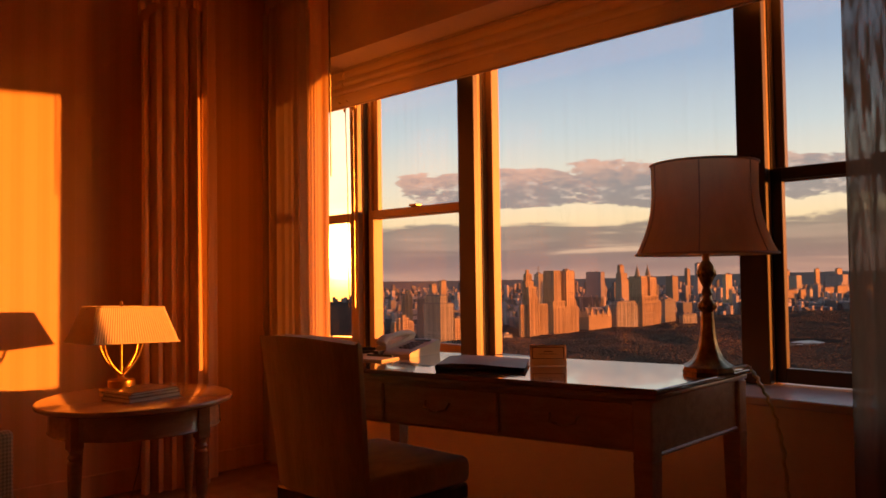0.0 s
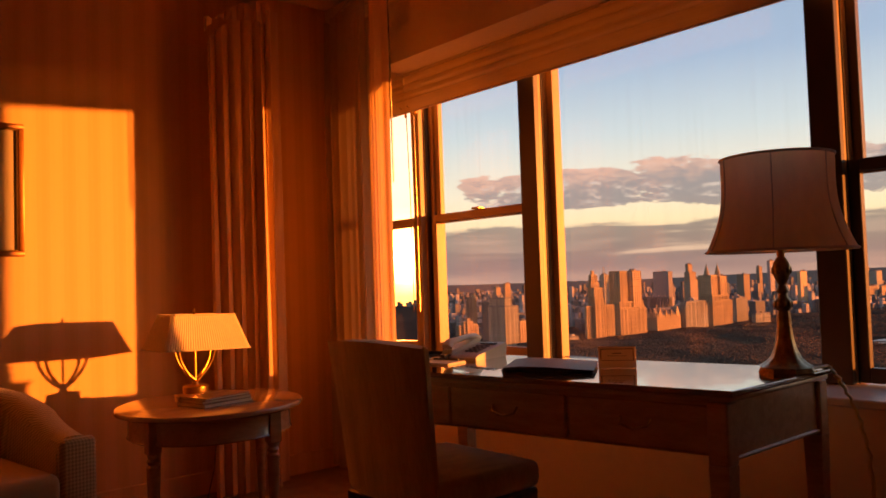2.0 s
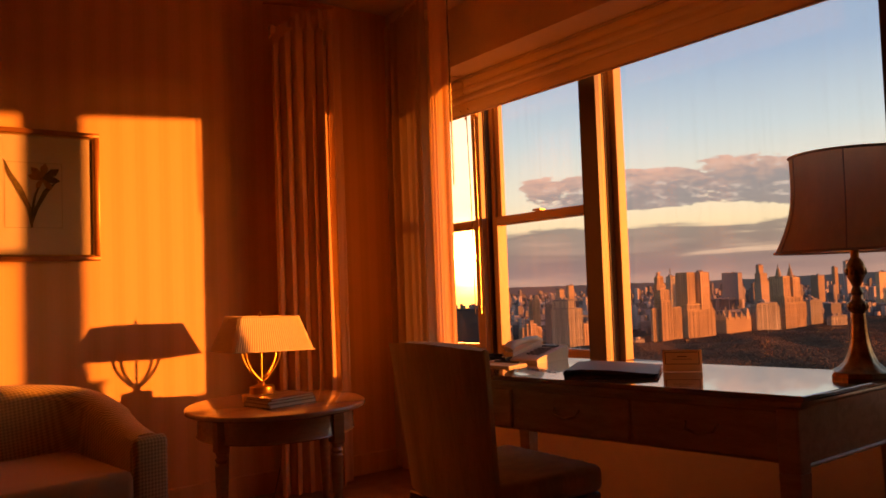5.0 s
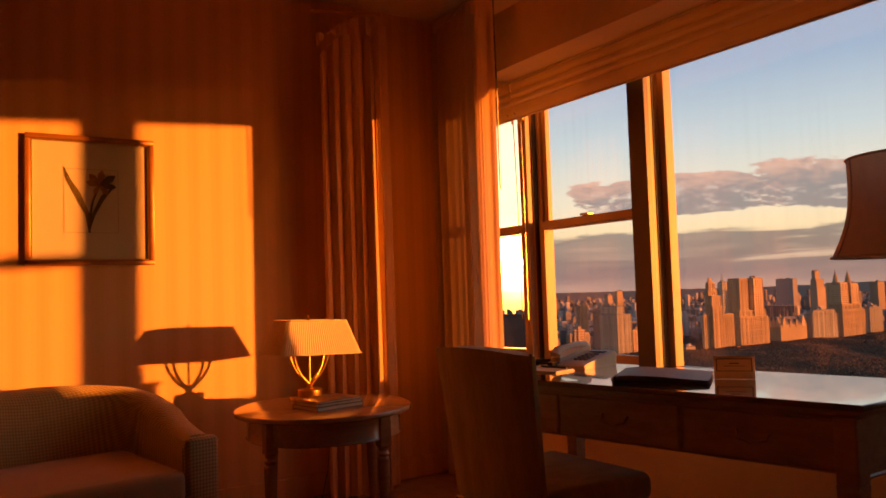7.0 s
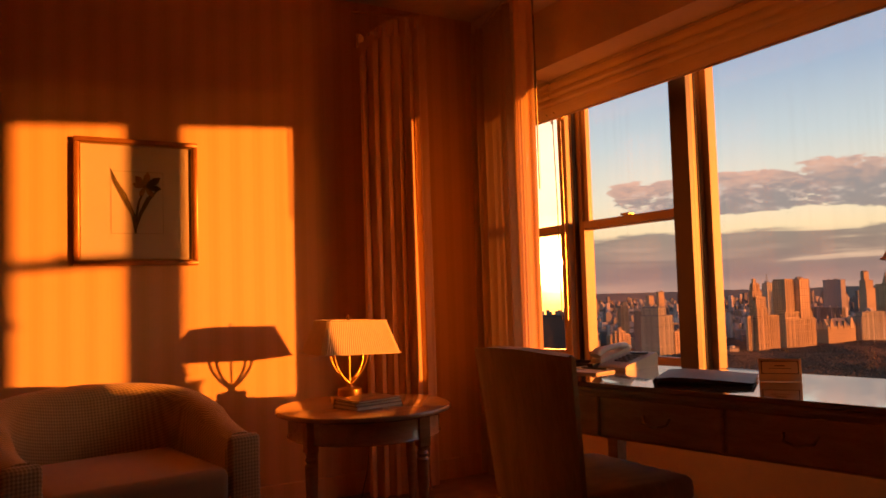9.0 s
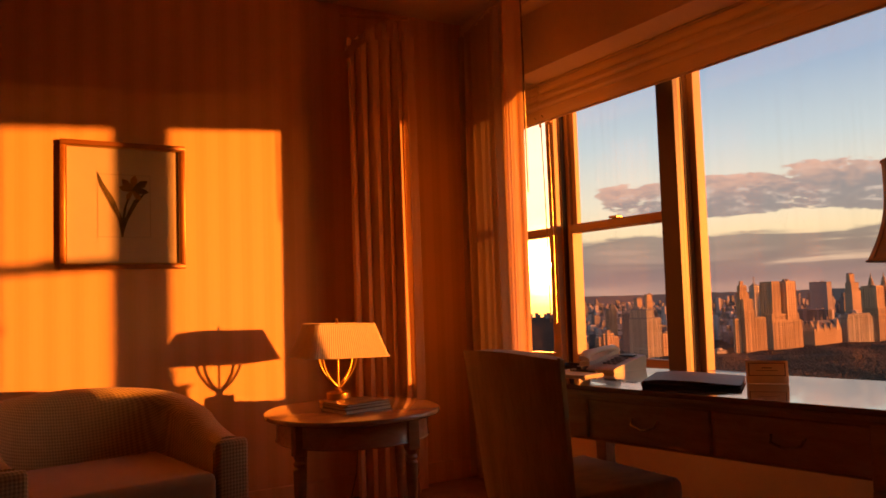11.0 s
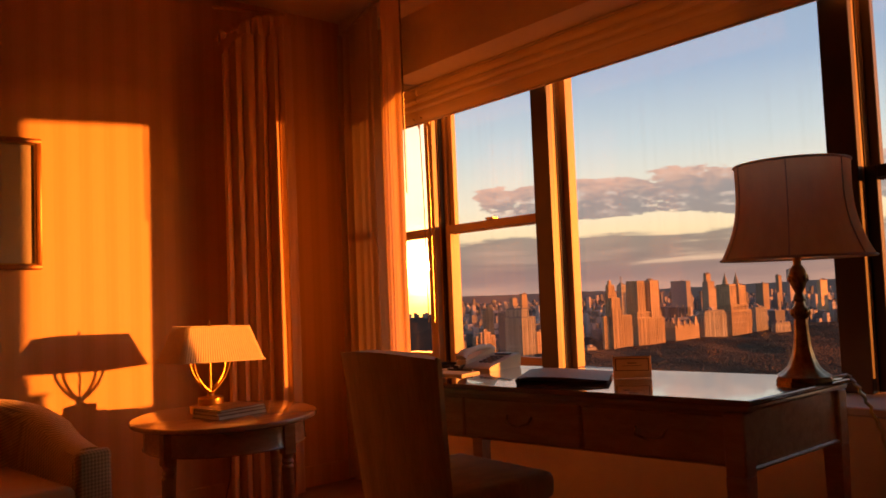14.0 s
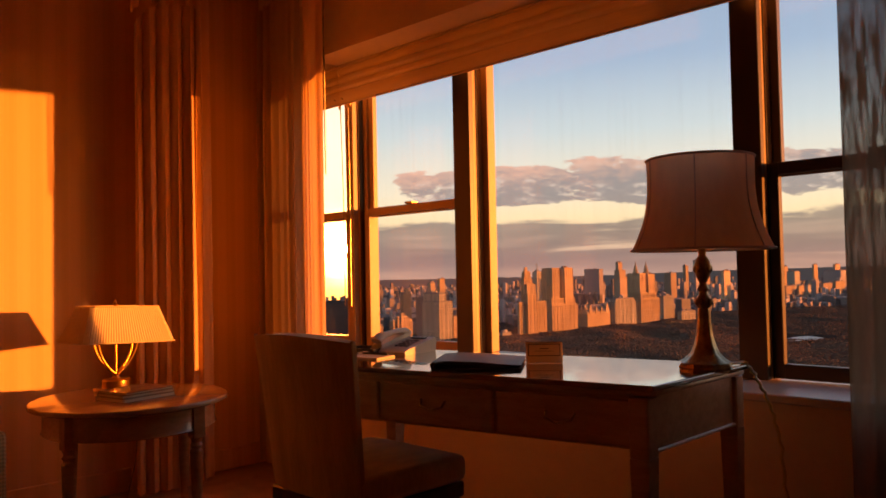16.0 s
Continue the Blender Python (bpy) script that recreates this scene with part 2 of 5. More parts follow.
def facade_material(name, wall, glass, storey, bay, share=0.45, spread=0.6):
    """Masonry with rows of small dark windows, for buildings more than a kilometre off."""
    m = bpy.data.materials.new(name)
    m.use_nodes = True
    N = Nodes(m.node_tree)
    co = N.add("ShaderNodeTexCoord").outputs["Object"]
    sep = N.add("ShaderNodeSeparateXYZ")
    N.link(co, sep.inputs[0])
    u = N.math("ADD", sep.outputs[0], sep.outputs[1])
    fu = N.math("FRACT", N.math("DIVIDE", N.math("ADD", u, 500.0), bay))
    fz = N.math("FRACT", N.math("DIVIDE", N.math("ADD", sep.outputs[2], 500.0), storey))
    win = N.math("MULTIPLY", N.math("LESS_THAN", fu, share), N.math("LESS_THAN", fz, 0.5))
    rnd = N.add("ShaderNodeObjectInfo").outputs["Random"]
    geo = N.add("ShaderNodeNewGeometry")
    isl = geo.outputs["Random Per Island"]
    nrm = N.add("ShaderNodeSeparateXYZ")
    N.link(geo.outputs["Normal"], nrm.inputs[0])
    win = N.math("MULTIPLY", N.math("MULTIPLY", win, N.math("LESS_THAN", nrm.outputs[2], 0.5)), N.range(N.noise(co, 0.12, 3), 0.3, 0.6, 0.25, 1.0))
    tone = N.math("ADD", 0.70 if spread < 1 else 0.45, N.math("MULTIPLY", N.math("POWER", N.math("FRACT", N.math("ADD", rnd, isl)), 2.5), spread))
    base = N.mix(1.0, wall, N.mix(0.0, (1, 1, 1), (1, 1, 1)), "MULTIPLY")
    sc = N.tree.nodes.new("ShaderNodeVectorMath")
    sc.operation = "SCALE"
    N.link(base, sc.inputs[0])
    N.link(N.math("MULTIPLY", tone, N.range(N.noise(co, 0.03, 5), 0.2, 0.8, 0.8, 1.15)), sc.inputs["Scale"])
    col = N.mix(win, sc.outputs[0], glass)
    p = N.add("ShaderNodeBsdfPrincipled", Roughness=0.8)
    N.link(col, p.inputs["Base Color"])
    N.link(p.outputs[0], N.add("ShaderNodeOutputMaterial").inputs[0])
    return m


WALLPAPER = wallpaper_material()
PLASTER = material("cream_plaster", (0.80, 0.63, 0.41), 0.7, scale=3, bump=0.1, bump_scale=180)
CEILING = material("ceiling_paint", (0.78, 0.64, 0.46), 0.8, scale=2, bump=0.08, bump_scale=150)
CARPET = material("carpet", (0.36, 0.21, 0.10), 0.95, second=(0.22, 0.12, 0.06), scale=14, bump=0.8, bump_scale=260, mottle=0.4, sheen=0.3)
# dark and tan copies: shade and sunlight on the frames put into colour
BRONZE_SHADED = material("shaded_bronze_frame", (0.055, 0.040, 0.030), 0.38, metal=0.35, scale=20, bump=0.05)
FRAMEWOOD_LIT = material("lit_tan_frame", (0.36, 0.22, 0.11), 0.42, scale=12, bump=0.05, bump_scale=120)
SILLSTONE = material("pale_sill", (0.62, 0.54, 0.44), 0.32, scale=9, mottle=0.2)
BLIND = material("cream_blind_fabric", (0.84, 0.68, 0.46), 0.85, scale=30, stretch=(1, 0.3, 3), bump=0.3, bump_scale=220, trans=0.15)
DRAPE = material("rose_drape_fabric", (0.72, 0.46, 0.27), 0.8, second=(0.56, 0.31, 0.17), scale=6, stretch=(3, 3, 0.6), bump=0.3, bump_scale=240, sheen=0.3, trans=0.12)
# voile tinted orange: the sun's golden glow is put into the colour
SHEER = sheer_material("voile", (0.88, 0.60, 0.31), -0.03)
# second voile panel: being out of the sun is put into its taupe
UNLIT_PANEL = material("unlit_voile_panel", (0.62, 0.46, 0.29), 0.85, scale=8, stretch=(3, 3, 0.5), bump=0.25, bump_scale=240, trans=0.08)
# dark copy of the voile, with shade put into its colour
SHEER_SHADED = sheer_material("shaded_voile", (0.27, 0.175, 0.105), 0.06)
GLASS = glass_material("window_glass", dusty=0.035)
PICGLASS = glass_material("picture_glass")
MIRROR = material("mirror_silver", (0.95, 0.93, 0.90), 0.061, metal=1.0, scale=1, mottle=0.0)
DESKWOOD = wood_material("mahogany_veneer", (0.42, 0.25, 0.12), (0.55, 0.34, 0.18), 0.34, 0.3, (14, 1.2, 14))
DESKTOP = wood_material("polished_desk_top", (0.19, 0.085, 0.040), (0.27, 0.13, 0.06), 0.09, 1.0, (14, 1.2, 14))
TABLEWOOD = wood_material("walnut_veneer", (0.36, 0.19, 0.085), (0.48, 0.27, 0.13), 0.24, 0.6, (2, 12, 12))
BRASS = material("brass", (0.60, 0.36, 0.13), 0.30, metal=1.0, second=(0.5, 0.28, 0.08), scale=14, mottle=0.2)
OLDBRASS = material("antique_brass", (0.50, 0.36, 0.19), 0.30, metal=1.0, second=(0.13, 0.085, 0.045), scale=26, mottle=0.4)
PLEAT = material("pleated_cream_silk", (0.82, 0.66, 0.42), 0.75, scale=40, bump=0.15, bump_scale=300, trans=0.25)
SHADE = material("taupe_silk_shade", (0.95, 0.75, 0.50), 0.8, scale=34, stretch=(1, 1, 0.3), bump=0.2, bump_scale=260, trans=0.64)
PIPING = material("shade_piping", (0.66, 0.52, 0.40), 0.8)
SOFA = weave_material("lozenge_upholstery", (0.44, 0.30, 0.11), (0.66, 0.47, 0.20), 0.026)
SEATCLOTH = material("seat_cushion_cloth", (0.50, 0.31, 0.13), 0.88, scale=12, bump=0.4, bump_scale=260, sheen=0.3)
CHAIRCLOTH = material("green_gold_striped_cloth", (0.66, 0.47, 0.20), 0.85, second=(0.36, 0.26, 0.10), scale=4, stretch=(2, 4, 0.5), bump=0.3, bump_scale=260, mottle=0.35, sheen=0.5, trans=0.1)
DARKWOOD = wood_material("dark_stained_wood", (0.05, 0.022, 0.010), (0.09, 0.04, 0.018), 0.35, 0.3, (10, 10, 1.5))
GOLDFRAME = material("gilt_frame", (0.42, 0.17, 0.065), 0.36, metal=0.35, second=(0.22, 0.09, 0.03), scale=20, mottle=0.3)
MAT = material("cream_mount_board", (0.60, 0.52, 0.38), 0.9, scale=3, mottle=0.1)
INK = material("print_ink_dark", (0.06, 0.045, 0.02), 0.9, second=(0.16, 0.11, 0.03), scale=30, mottle=0.4)
PETAL = material("print_ink_ochre", (0.42, 0.21, 0.05), 0.9, second=(0.20, 0.08, 0.02), scale=30, mottle=0.45)
LINE = material("print_line", (0.40, 0.32, 0.20), 0.9)
PHONE = material("ivory_plastic", (0.78, 0.68, 0.54), 0.38, scale=9, mottle=0.08)
KEYCAP = material("grey_keys", (0.30, 0.27, 0.23), 0.5)
BLACK = material("black_plastic", (0.02, 0.018, 0.016), 0.45)
LEATHER = material("dark_brown_leather", (0.11, 0.065, 0.05), 0.5, scale=30, bump=0.5, bump_scale=200)
PAPER = material("paper", (0.74, 0.66, 0.54), 0.8, scale=6, mottle=0.08)
CARD = material("card_stock", (0.86, 0.72, 0.55), 0.8, scale=6, mottle=0.1, trans=0.6)
CARDINK = material("card_border_ink", (0.12, 0.05, 0.03), 0.8)
COVER1 = material("magazine_cover", (0.14, 0.08, 0.045), 0.3, second=(0.50, 0.36, 0.20), scale=16, mottle=0.45, coat=0.4)
COVER2 = material("book_cover", (0.30, 0.20, 0.12), 0.35, second=(0.10, 0.05, 0.03), scale=10, mottle=0.4)
CORD = material("clear_gold_cord", (0.75, 0.58, 0.22), 0.3, coat=0.5, trans=0.3)


# ---- mesh helpers ----
def box(bm, x0, x1, y0, y1, z0, z1, bevel=0.0, seg=1):
    r = bmesh.ops.create_cube(bm, size=1.0)
    vs = r["verts"]
    for v in vs:
        v.co = Vector(((x0 + x1) / 2 + v.co.x * (x1 - x0), (y0 + y1) / 2 + v.co.y * (y1 - y0), (z0 + z1) / 2 + v.co.z * (z1 - z0)))
    if bevel:
        es = list({e for v in vs for e in v.link_edges})
        bmesh.ops.bevel(bm, geom=es, offset=bevel, segments=seg, affect="EDGES", profile=0.5)
    return bm


def boxes(*rows, bevel=0.0, seg=1):
    bm = bmesh.new()
    for r in rows:
        box(bm, *r, bevel=bevel, seg=seg)
    return bm


def lathe(profile, n=32, bm=None, at=(0, 0, 0), closed=True):
    """Turn (radius, height) rows about z."""
    bm = bm or bmesh.new()
    rings = []
    for r, z in profile:
        rings.append([bm.verts.new((at[0] + r * math.cos(2 * math.pi * i / n), at[1] + r * math.sin(2 * math.pi * i / n), at[2] + z)) for i in range(n)])
    for a, b in zip(rings, rings[1:]):
        for i in range(n):
            bm.faces.new((a[i], a[(i + 1) % n], b[(i + 1) % n], b[i]))
    if closed:
        bm.faces.new(list(reversed(rings[0])))
        bm.faces.new(rings[-1])
    return bm


def tube(points, radius, n=8, bm=None, radii=None):
    """A round bar along points."""
    bm = bm or bmesh.new()
    pts = [Vector(p) for p in points]
    rings = []
    for i, p in enumerate(pts):
        d = (pts[min(i + 1, len(pts) - 1)] - pts[max(i - 1, 0)]).normalized()
        side = d.cross(Vector((0.31, 0.17, 0.94)))
        side = side.normalized() if side.length > 1e-4 else Vector((1, 0, 0))
        up = side.cross(d)
        r = radii[i] if radii else radius
        rings.append([bm.verts.new(p + (side * math.cos(2 * math.pi * k / n) + up * math.sin(2 * math.pi * k / n)) * r) for k in range(n)])
    for a, b in zip(rings, rings[1:]):
        for k in range(n):
            bm.faces.new((a[k], a[(k + 1) % n], b[(k + 1) % n], b[k]))
    bm.faces.new(list(reversed(rings[0])))
    bm.faces.new(rings[-1])
    return bm


def sweep_x(outline, x0, x1):
    """A solid of the closed (y, z) outline from x0 to x1."""
    bm = bmesh.new()
    a = [bm.verts.new((x0, y, z)) for y, z in outline]
    b = [bm.verts.new((x1, y, z)) for y, z in outline]
    n = len(outline)
    for i in range(n):
        bm.faces.new((a[i], a[(i + 1) % n], b[(i + 1) % n], b[i]))
    bm.faces.new(list(reversed(a)))
    bm.faces.new(b)
    return bm


def sweep_y(outline, y0, y1):
    """A solid of the closed (x, z) outline from y0 to y1."""
    bm = bmesh.new()
    a = [bm.verts.new((x, y0, z)) for x, z in outline]
    b = [bm.verts.new((x, y1, z)) for x, z in outline]
    n = len(outline)
    for i in range(n):
        bm.faces.new((a[i], a[(i + 1) % n], b[(i + 1) % n], b[i]))
    bm.faces.new(list(reversed(a)))
    bm.faces.new(b)
    return bm


def finish(name, bm, mat, smooth=False):
    bmesh.ops.recalc_face_normals(bm, faces=bm.faces)
    me = bpy.data.meshes.new(name)
    bm.to_mesh(me)
    bm.free()
    me.materials.append(mat)
    if smooth:
        for p in me.polygons:
            p.use_smooth = True
        me.set_sharp_from_angle(angle=radians(38))
    return me


def part(name, bm, mat, parent, label="", smooth=False):
    ob = new(name, finish(name, bm, mat, smooth))
    ob.parent = parent
    return tagged(ob, label)


def thing(name, at, label, category, group="", rz=0.0):
    ob = new(name)
    ob.empty_display_size = 0.1
    ob.matrix_world = pose(*at, 0, 0, rz)
    return tagged(ob, label, category, group)


def solid(name, bm, mat, label, category, kind="", smooth=False, at=(0, 0, 0)):
    ob = new(name, finish(name, bm, mat, smooth))
    ob.location = at
    return tagged(ob, label, category, kind=kind)


def cloth(path, z0, z1, waves, depth, rows=14, cols=160, top=None, seed=1, flare=0.0, gather=0.5):
    """Hanging pleated cloth along a plan path of two points, with folds that wander as they fall; top: the height of its head along the path."""
    rnd = random.Random(seed)
    (x0, y0), (x1, y1) = path
    L = math.hypot(x1 - x0, y1 - y0)
    ux, uy = (x1 - x0) / L, (y1 - y0) / L
    nx, ny = -uy, ux
    ph = [rnd.uniform(0, 6.28) for _ in range(6)]
    bm = bmesh.new()
    grid = []
    for j in range(rows + 1):
        f = j / rows
        line = []
        for i in range(cols + 1):
            s = i / cols
            head = top(s) if top else z1
            z = head + (z0 - head) * f
            w = 2 * math.pi * waves * s
            amp = depth * (gather + (1 - gather) * min(1, f * 4)) * (0.75 + 0.35 * math.sin(3.1 * s * 2 + ph[0]))
            o = amp * (math.sin(w + ph[1] + 0.5 * math.sin(2.2 * f + ph[2])) + 0.28 * math.sin(2.1 * w + ph[3] + f * 1.5)) + flare * f * math.sin(5 * s + ph[4])
            t = s * L + 0.25 * amp * math.sin(2 * w + ph[5])
            line.append(bm.verts.new((x0 + ux * t + nx * o, y0 + uy * t + ny * o, z)))
        grid.append(line)
    for a, b in zip(grid, grid[1:]):
        for i in range(cols):
            bm.faces.new((a[i], a[i + 1], b[i + 1], b[i]))
    return bm


# ---- the room ----
def room():
    solid("floor", boxes((-1.9, 3.1, -1.9, PIC_Y + 0.2, -0.12, 0.0)), CARPET, "dark brown carpeted floor of a hotel room", "floor", "structure")
    solid("ceiling", boxes((-1.9, 3.12, -1.9, PIC_Y + 0.2, CEIL, CEIL + 0.12)), CEILING, "cream painted ceiling above the room", "ceiling", "structure")
    solid("wall_north", boxes((-1.9, 3.12, PIC_Y, PIC_Y + 0.2, 0, CEIL)), WALLPAPER, "cream striped wallpaper wall lit by low sun", "wall", "structure")
    # unseen south and west walls, set close to bounce light into the room
    solid("wall_south", boxes((-1.9, 3.12, -1.9, -1.7, 0, CEIL)), WALLPAPER, "unseen cream striped wall opposite the picture wall, added for bounce light", "wall", "structure")
    solid("wall_west", boxes((-1.9, -1.7, -1.7, PIC_Y, 0, CEIL)), WALLPAPER, "unseen cream striped wall facing the windows, added for bounce light", "wall", "structure")
    # window wall: piers, parapet below the sill, header above the recess
    solid("wall_east", boxes((SILL_X, 3.12, REVEAL_Y, PIC_Y, 0, CEIL), (SILL_X, 3.12, -1.7, RIGHT_Y, 0, CEIL),
                             (SILL_X, 3.12, RIGHT_Y, REVEAL_Y, 0, SILL_Z - 0.03), (SILL_X, 3.12, RIGHT_Y, REVEAL_Y, HEAD_Z + 0.004, CEIL)),
          PLASTER, "cream plaster window wall with a deep recess", "wall", "structure")
    solid("trim", boxes((2.515, SILL_X - 0.003, -1.7, PIC_Y - 0.004, 2.655, CEIL - 0.002), bevel=0.006), PLASTER, "cream plaster pelmet box along the ceiling", "pelmet", "structure")
    solid("baseboard", boxes((-1.7, SILL_X - 0.004, PIC_Y - 0.016, PIC_Y - 0.002, 0.002, 0.12), bevel=0.004), WALLPAPER, "cream skirting board along the picture wall", "baseboard", "structure")
    solid("window_sill", boxes((SILL_X - 0.02, 3.10, RIGHT_Y + 0.003, REVEAL_Y - 0.003, SILL_Z - 0.03, SILL_Z), bevel=0.006, seg=2), SILLSTONE, "pale stone window sill below the glass", "sill", "structure")
    solid("wall_mirror", mirror_panel(), MIRROR, "mirrored side of the window recess reflecting the sun", "mirror")


def mirror_panel():
    """A silvered panel on the far reveal, a touch out of square."""
    lean = math.tan(radians(MIRROR_LEAN))
    bm = bmesh.new()
    box(bm, SILL_X + 0.012, WIN_X - 0.002, REVEAL_Y - 0.012, REVEAL_Y - 0.004, SILL_Z + 0.003, HEAD_Z - 0.002)
    for v in bm.verts:
        if v.co.y < REVEAL_Y - 0.008:
            v.co.y += lean * (WIN_X - v.co.x) - lean * (WIN_X - SILL_X) - 0.002 + math.tan(radians(MIRROR_TIP)) * (v.co.z - HEAD_Z)
    return bm


MIRROR_LEAN, MIRROR_TIP = -1.3, 0.35
Z_BOT, Z_TOP = SILL_Z + 0.002, 2.42
GX = 3.035                    # plane of the large pane
RAIL_Z = 1.447


def windows():
    # piers between the lights: room face darkened as shade, returns tan as sunlit
    for a, b in ((2.658, 2.772), (1.175, 1.283)):
        m = thing("mullion", (WIN_X, (a + b) / 2, Z_BOT), "window mullion, room face coloured dark as shaded, return tan as sunlit", "mullion", "window mullions")
        w = (b - a) / 2
        part("mullion_face", boxes((0, 0.035, -w, w, 0, Z_TOP - Z_BOT), bevel=0.003), BRONZE_SHADED, m)
        part("mullion_core", boxes((0.035, 0.132, -w + 0.004, w - 0.004, 0, Z_TOP - Z_BOT)), FRAMEWOOD_LIT, m, "return coloured tan as sunlit")
        part("stop_bead", boxes((0.075, 0.098, -w - 0.003, -w + 0.004, 0, Z_TOP - Z_BOT), bevel=0.001), FRAMEWOOD_LIT, m)
        part("stop_groove", boxes((0.060, 0.063, -w - 0.001, -w + 0.004, 0, Z_TOP - Z_BOT)), BLACK, m)
    tagged(bpy.data.objects["mullion"], kind="structure")
    tagged(bpy.data.objects["mullion.001"], kind="structure")
    # far jamb beside the mirror
    j = tagged(thing("window_jamb", (WIN_X, 3.605, Z_BOT), "bronze and tan jamb at the mirrored reveal", "jamb"), kind="structure")
    part("jamb_face", boxes((0.0, 0.04, -0.005, 0.036, 0, Z_TOP - Z_BOT), bevel=0.003), FRAMEWOOD_LIT, j)
    part("jamb_bead", boxes((0.0405, 0.047, -0.010, 0.036, 0, Z_TOP - Z_BOT), bevel=0.002), BRASS, j, "bright metal bead")
    part("jamb_track", boxes((0.0475, 0.075, -0.018, 0.036, 0, Z_TOP - Z_BOT), bevel=0.003), BRONZE_SHADED, j, "dark metal sash track")
    part("jamb_return", boxes((0.075, 0.16, -0.045, 0.036, 0, Z_TOP - Z_BOT), bevel=0.003), FRAMEWOOD_LIT, j)
    # sash frames coloured apart: tan where sunlit, dark where shaded
    sash_window("window_1", 2.774, 3.562, FRAMEWOOD_LIT, "double-hung sash window beside the mirror, frame coloured tan as sunlit")
    sash_window("window_3", 0.412, 1.174, BRONZE_SHADED, "double-hung sash window with dark frame, coloured as in shade")
    # the large fixed light
    w = tagged(thing("window_2", (GX, 1.95, Z_BOT), "large fixed picture window over the park", "window"), kind="structure")
    y0, y1, h = 1.285 - 1.95, 2.656 - 1.95, Z_TOP - Z_BOT
    part("window_frame", boxes((-0.02, 0.04, y0, y0 + 0.03, 0, h), (-0.02, 0.04, y0 + 0.03, y1 - 0.040, 0, 0.018), (-0.02, 0.04, y0 + 0.03, y1 - 0.040, h - 0.05, h)), BRONZE_SHADED, w)
    part("window_stile", boxes((-0.02, 0.04, y1 - 0.040, y1, 0, h), bevel=0.003), FRAMEWOOD_LIT, w, "stile coloured tan as sunlit")
    p = part("pane", boxes((0.006, 0.012, y0 + 0.028, y1 - 0.038, 0.016, h - 0.048)), GLASS, w)
    p.visible_shadow = False
    # brick reveal outside the recess head
    solid("window_head", boxes((2.95, 3.12, RIGHT_Y, REVEAL_Y, Z_TOP + 0.002, Z_TOP + 0.05)), BRONZE_SHADED, "dark bronze head rail above the windows", "window head", "structure")


def sash_window(name, y0, y1, mat, label):
    w = tagged(thing(name, (WIN_X, (y0 + y1) / 2, Z_BOT), label, "window"), kind="structure")
    a, b, h = y0 - (y0 + y1) / 2, (y1 - y0) / 2, Z_TOP - Z_BOT
    r = RAIL_Z - Z_BOT

    def sash(nm, x, z0, z1, foot, head):
        s = 0.038
        part(nm, boxes((x, x + 0.035, a + 0.002, a + s, z0, z1), (x, x + 0.035, b - s, b - 0.002, z0, z1),
                       (x, x + 0.035, a + s, b - s, z0, z0 + foot), (x, x + 0.035, a + s, b - s, z1 - head, z1), bevel=0.003), mat, w)
        p = part("pane", boxes((x + 0.014, x + 0.019, a + s - 0.004, b - s + 0.004, z0 + foot - 0.004, z1 - head + 0.004)), GLASS, w)
        p.visible_shadow = False

    sash("lower_sash", 0.055, 0.004, r + 0.028, 0.055, 0.045)
    sash("upper_sash", 0.094, r - 0.022, h, 0.05, 0.05)
    part("sash_lock", boxes((0.040, 0.088, -0.03, 0.03, r + 0.029, r + 0.042), bevel=0.004, seg=2), OLDBRASS, w, "small brass sash lock")
    part("lift_cord", tube([(0.05, a + 0.012, r + 0.03), (0.05, a + 0.012, h - 0.1)], 0.003, 6), BRASS, w)
    part("bracket", boxes((0.03, 0.055, a + 0.004, a + 0.022, r + 0.26, r + 0.30), bevel=0.003), OLDBRASS, w)


def roman_blind():
    b = thing("roman_blind", (2.86, 1.9, 2.099), "raised cream roman blind gathered in folds", "blind")
    y0, y1 = RIGHT_Y + 0.012 - 1.9, 3.637 - 1.9
    z = 0.0
    for i, (hgt, bulge) in enumerate(((0.075, 0.008), (0.044, 0.016), (0.044, 0.022), (0.050, 0.016))):
        out = [(0.012, z), (-bulge * 0.55, z + 0.004), (-bulge, z + hgt * 0.35), (-bulge * 0.9, z + hgt * 0.6), (-bulge * 0.35, z + hgt * 0.97), (0.012, z + hgt)]
        part("fold", sweep_y(out, y0 + 0.002 * i, y1 - 0.003 * i), BLIND, b, smooth=True)
        z += hgt + 0.0006
    part("head_batten", boxes((-0.02, 0.03, y0 + 0.01, y1 - 0.01, z, 0.2205)), BLIND, b)
    part("pull_cord", tube([(-0.02, 3.60 - 1.9, 0.03), (0.030, 3.60 - 1.9, 0.004), (0.036, 3.602 - 1.9, -0.5), (0.034, 3.60 - 1.9, -1.2)], 0.003, 6), OLDBRASS, b, "thin pull cord")
    part("cord_cleat", lathe([(0.004, 0.0), (0.009, 0.006), (0.007, 0.020), (0.010, 0.032), (0.003, 0.042)], 12, at=(0.036, 3.588 - 1.9, -0.020)), BRASS, b, smooth=True)
    part("hem_rod", tube([(0.0, y0, -0.004), (0.0, y1, -0.004)], 0.006, 8), PIPING, b)


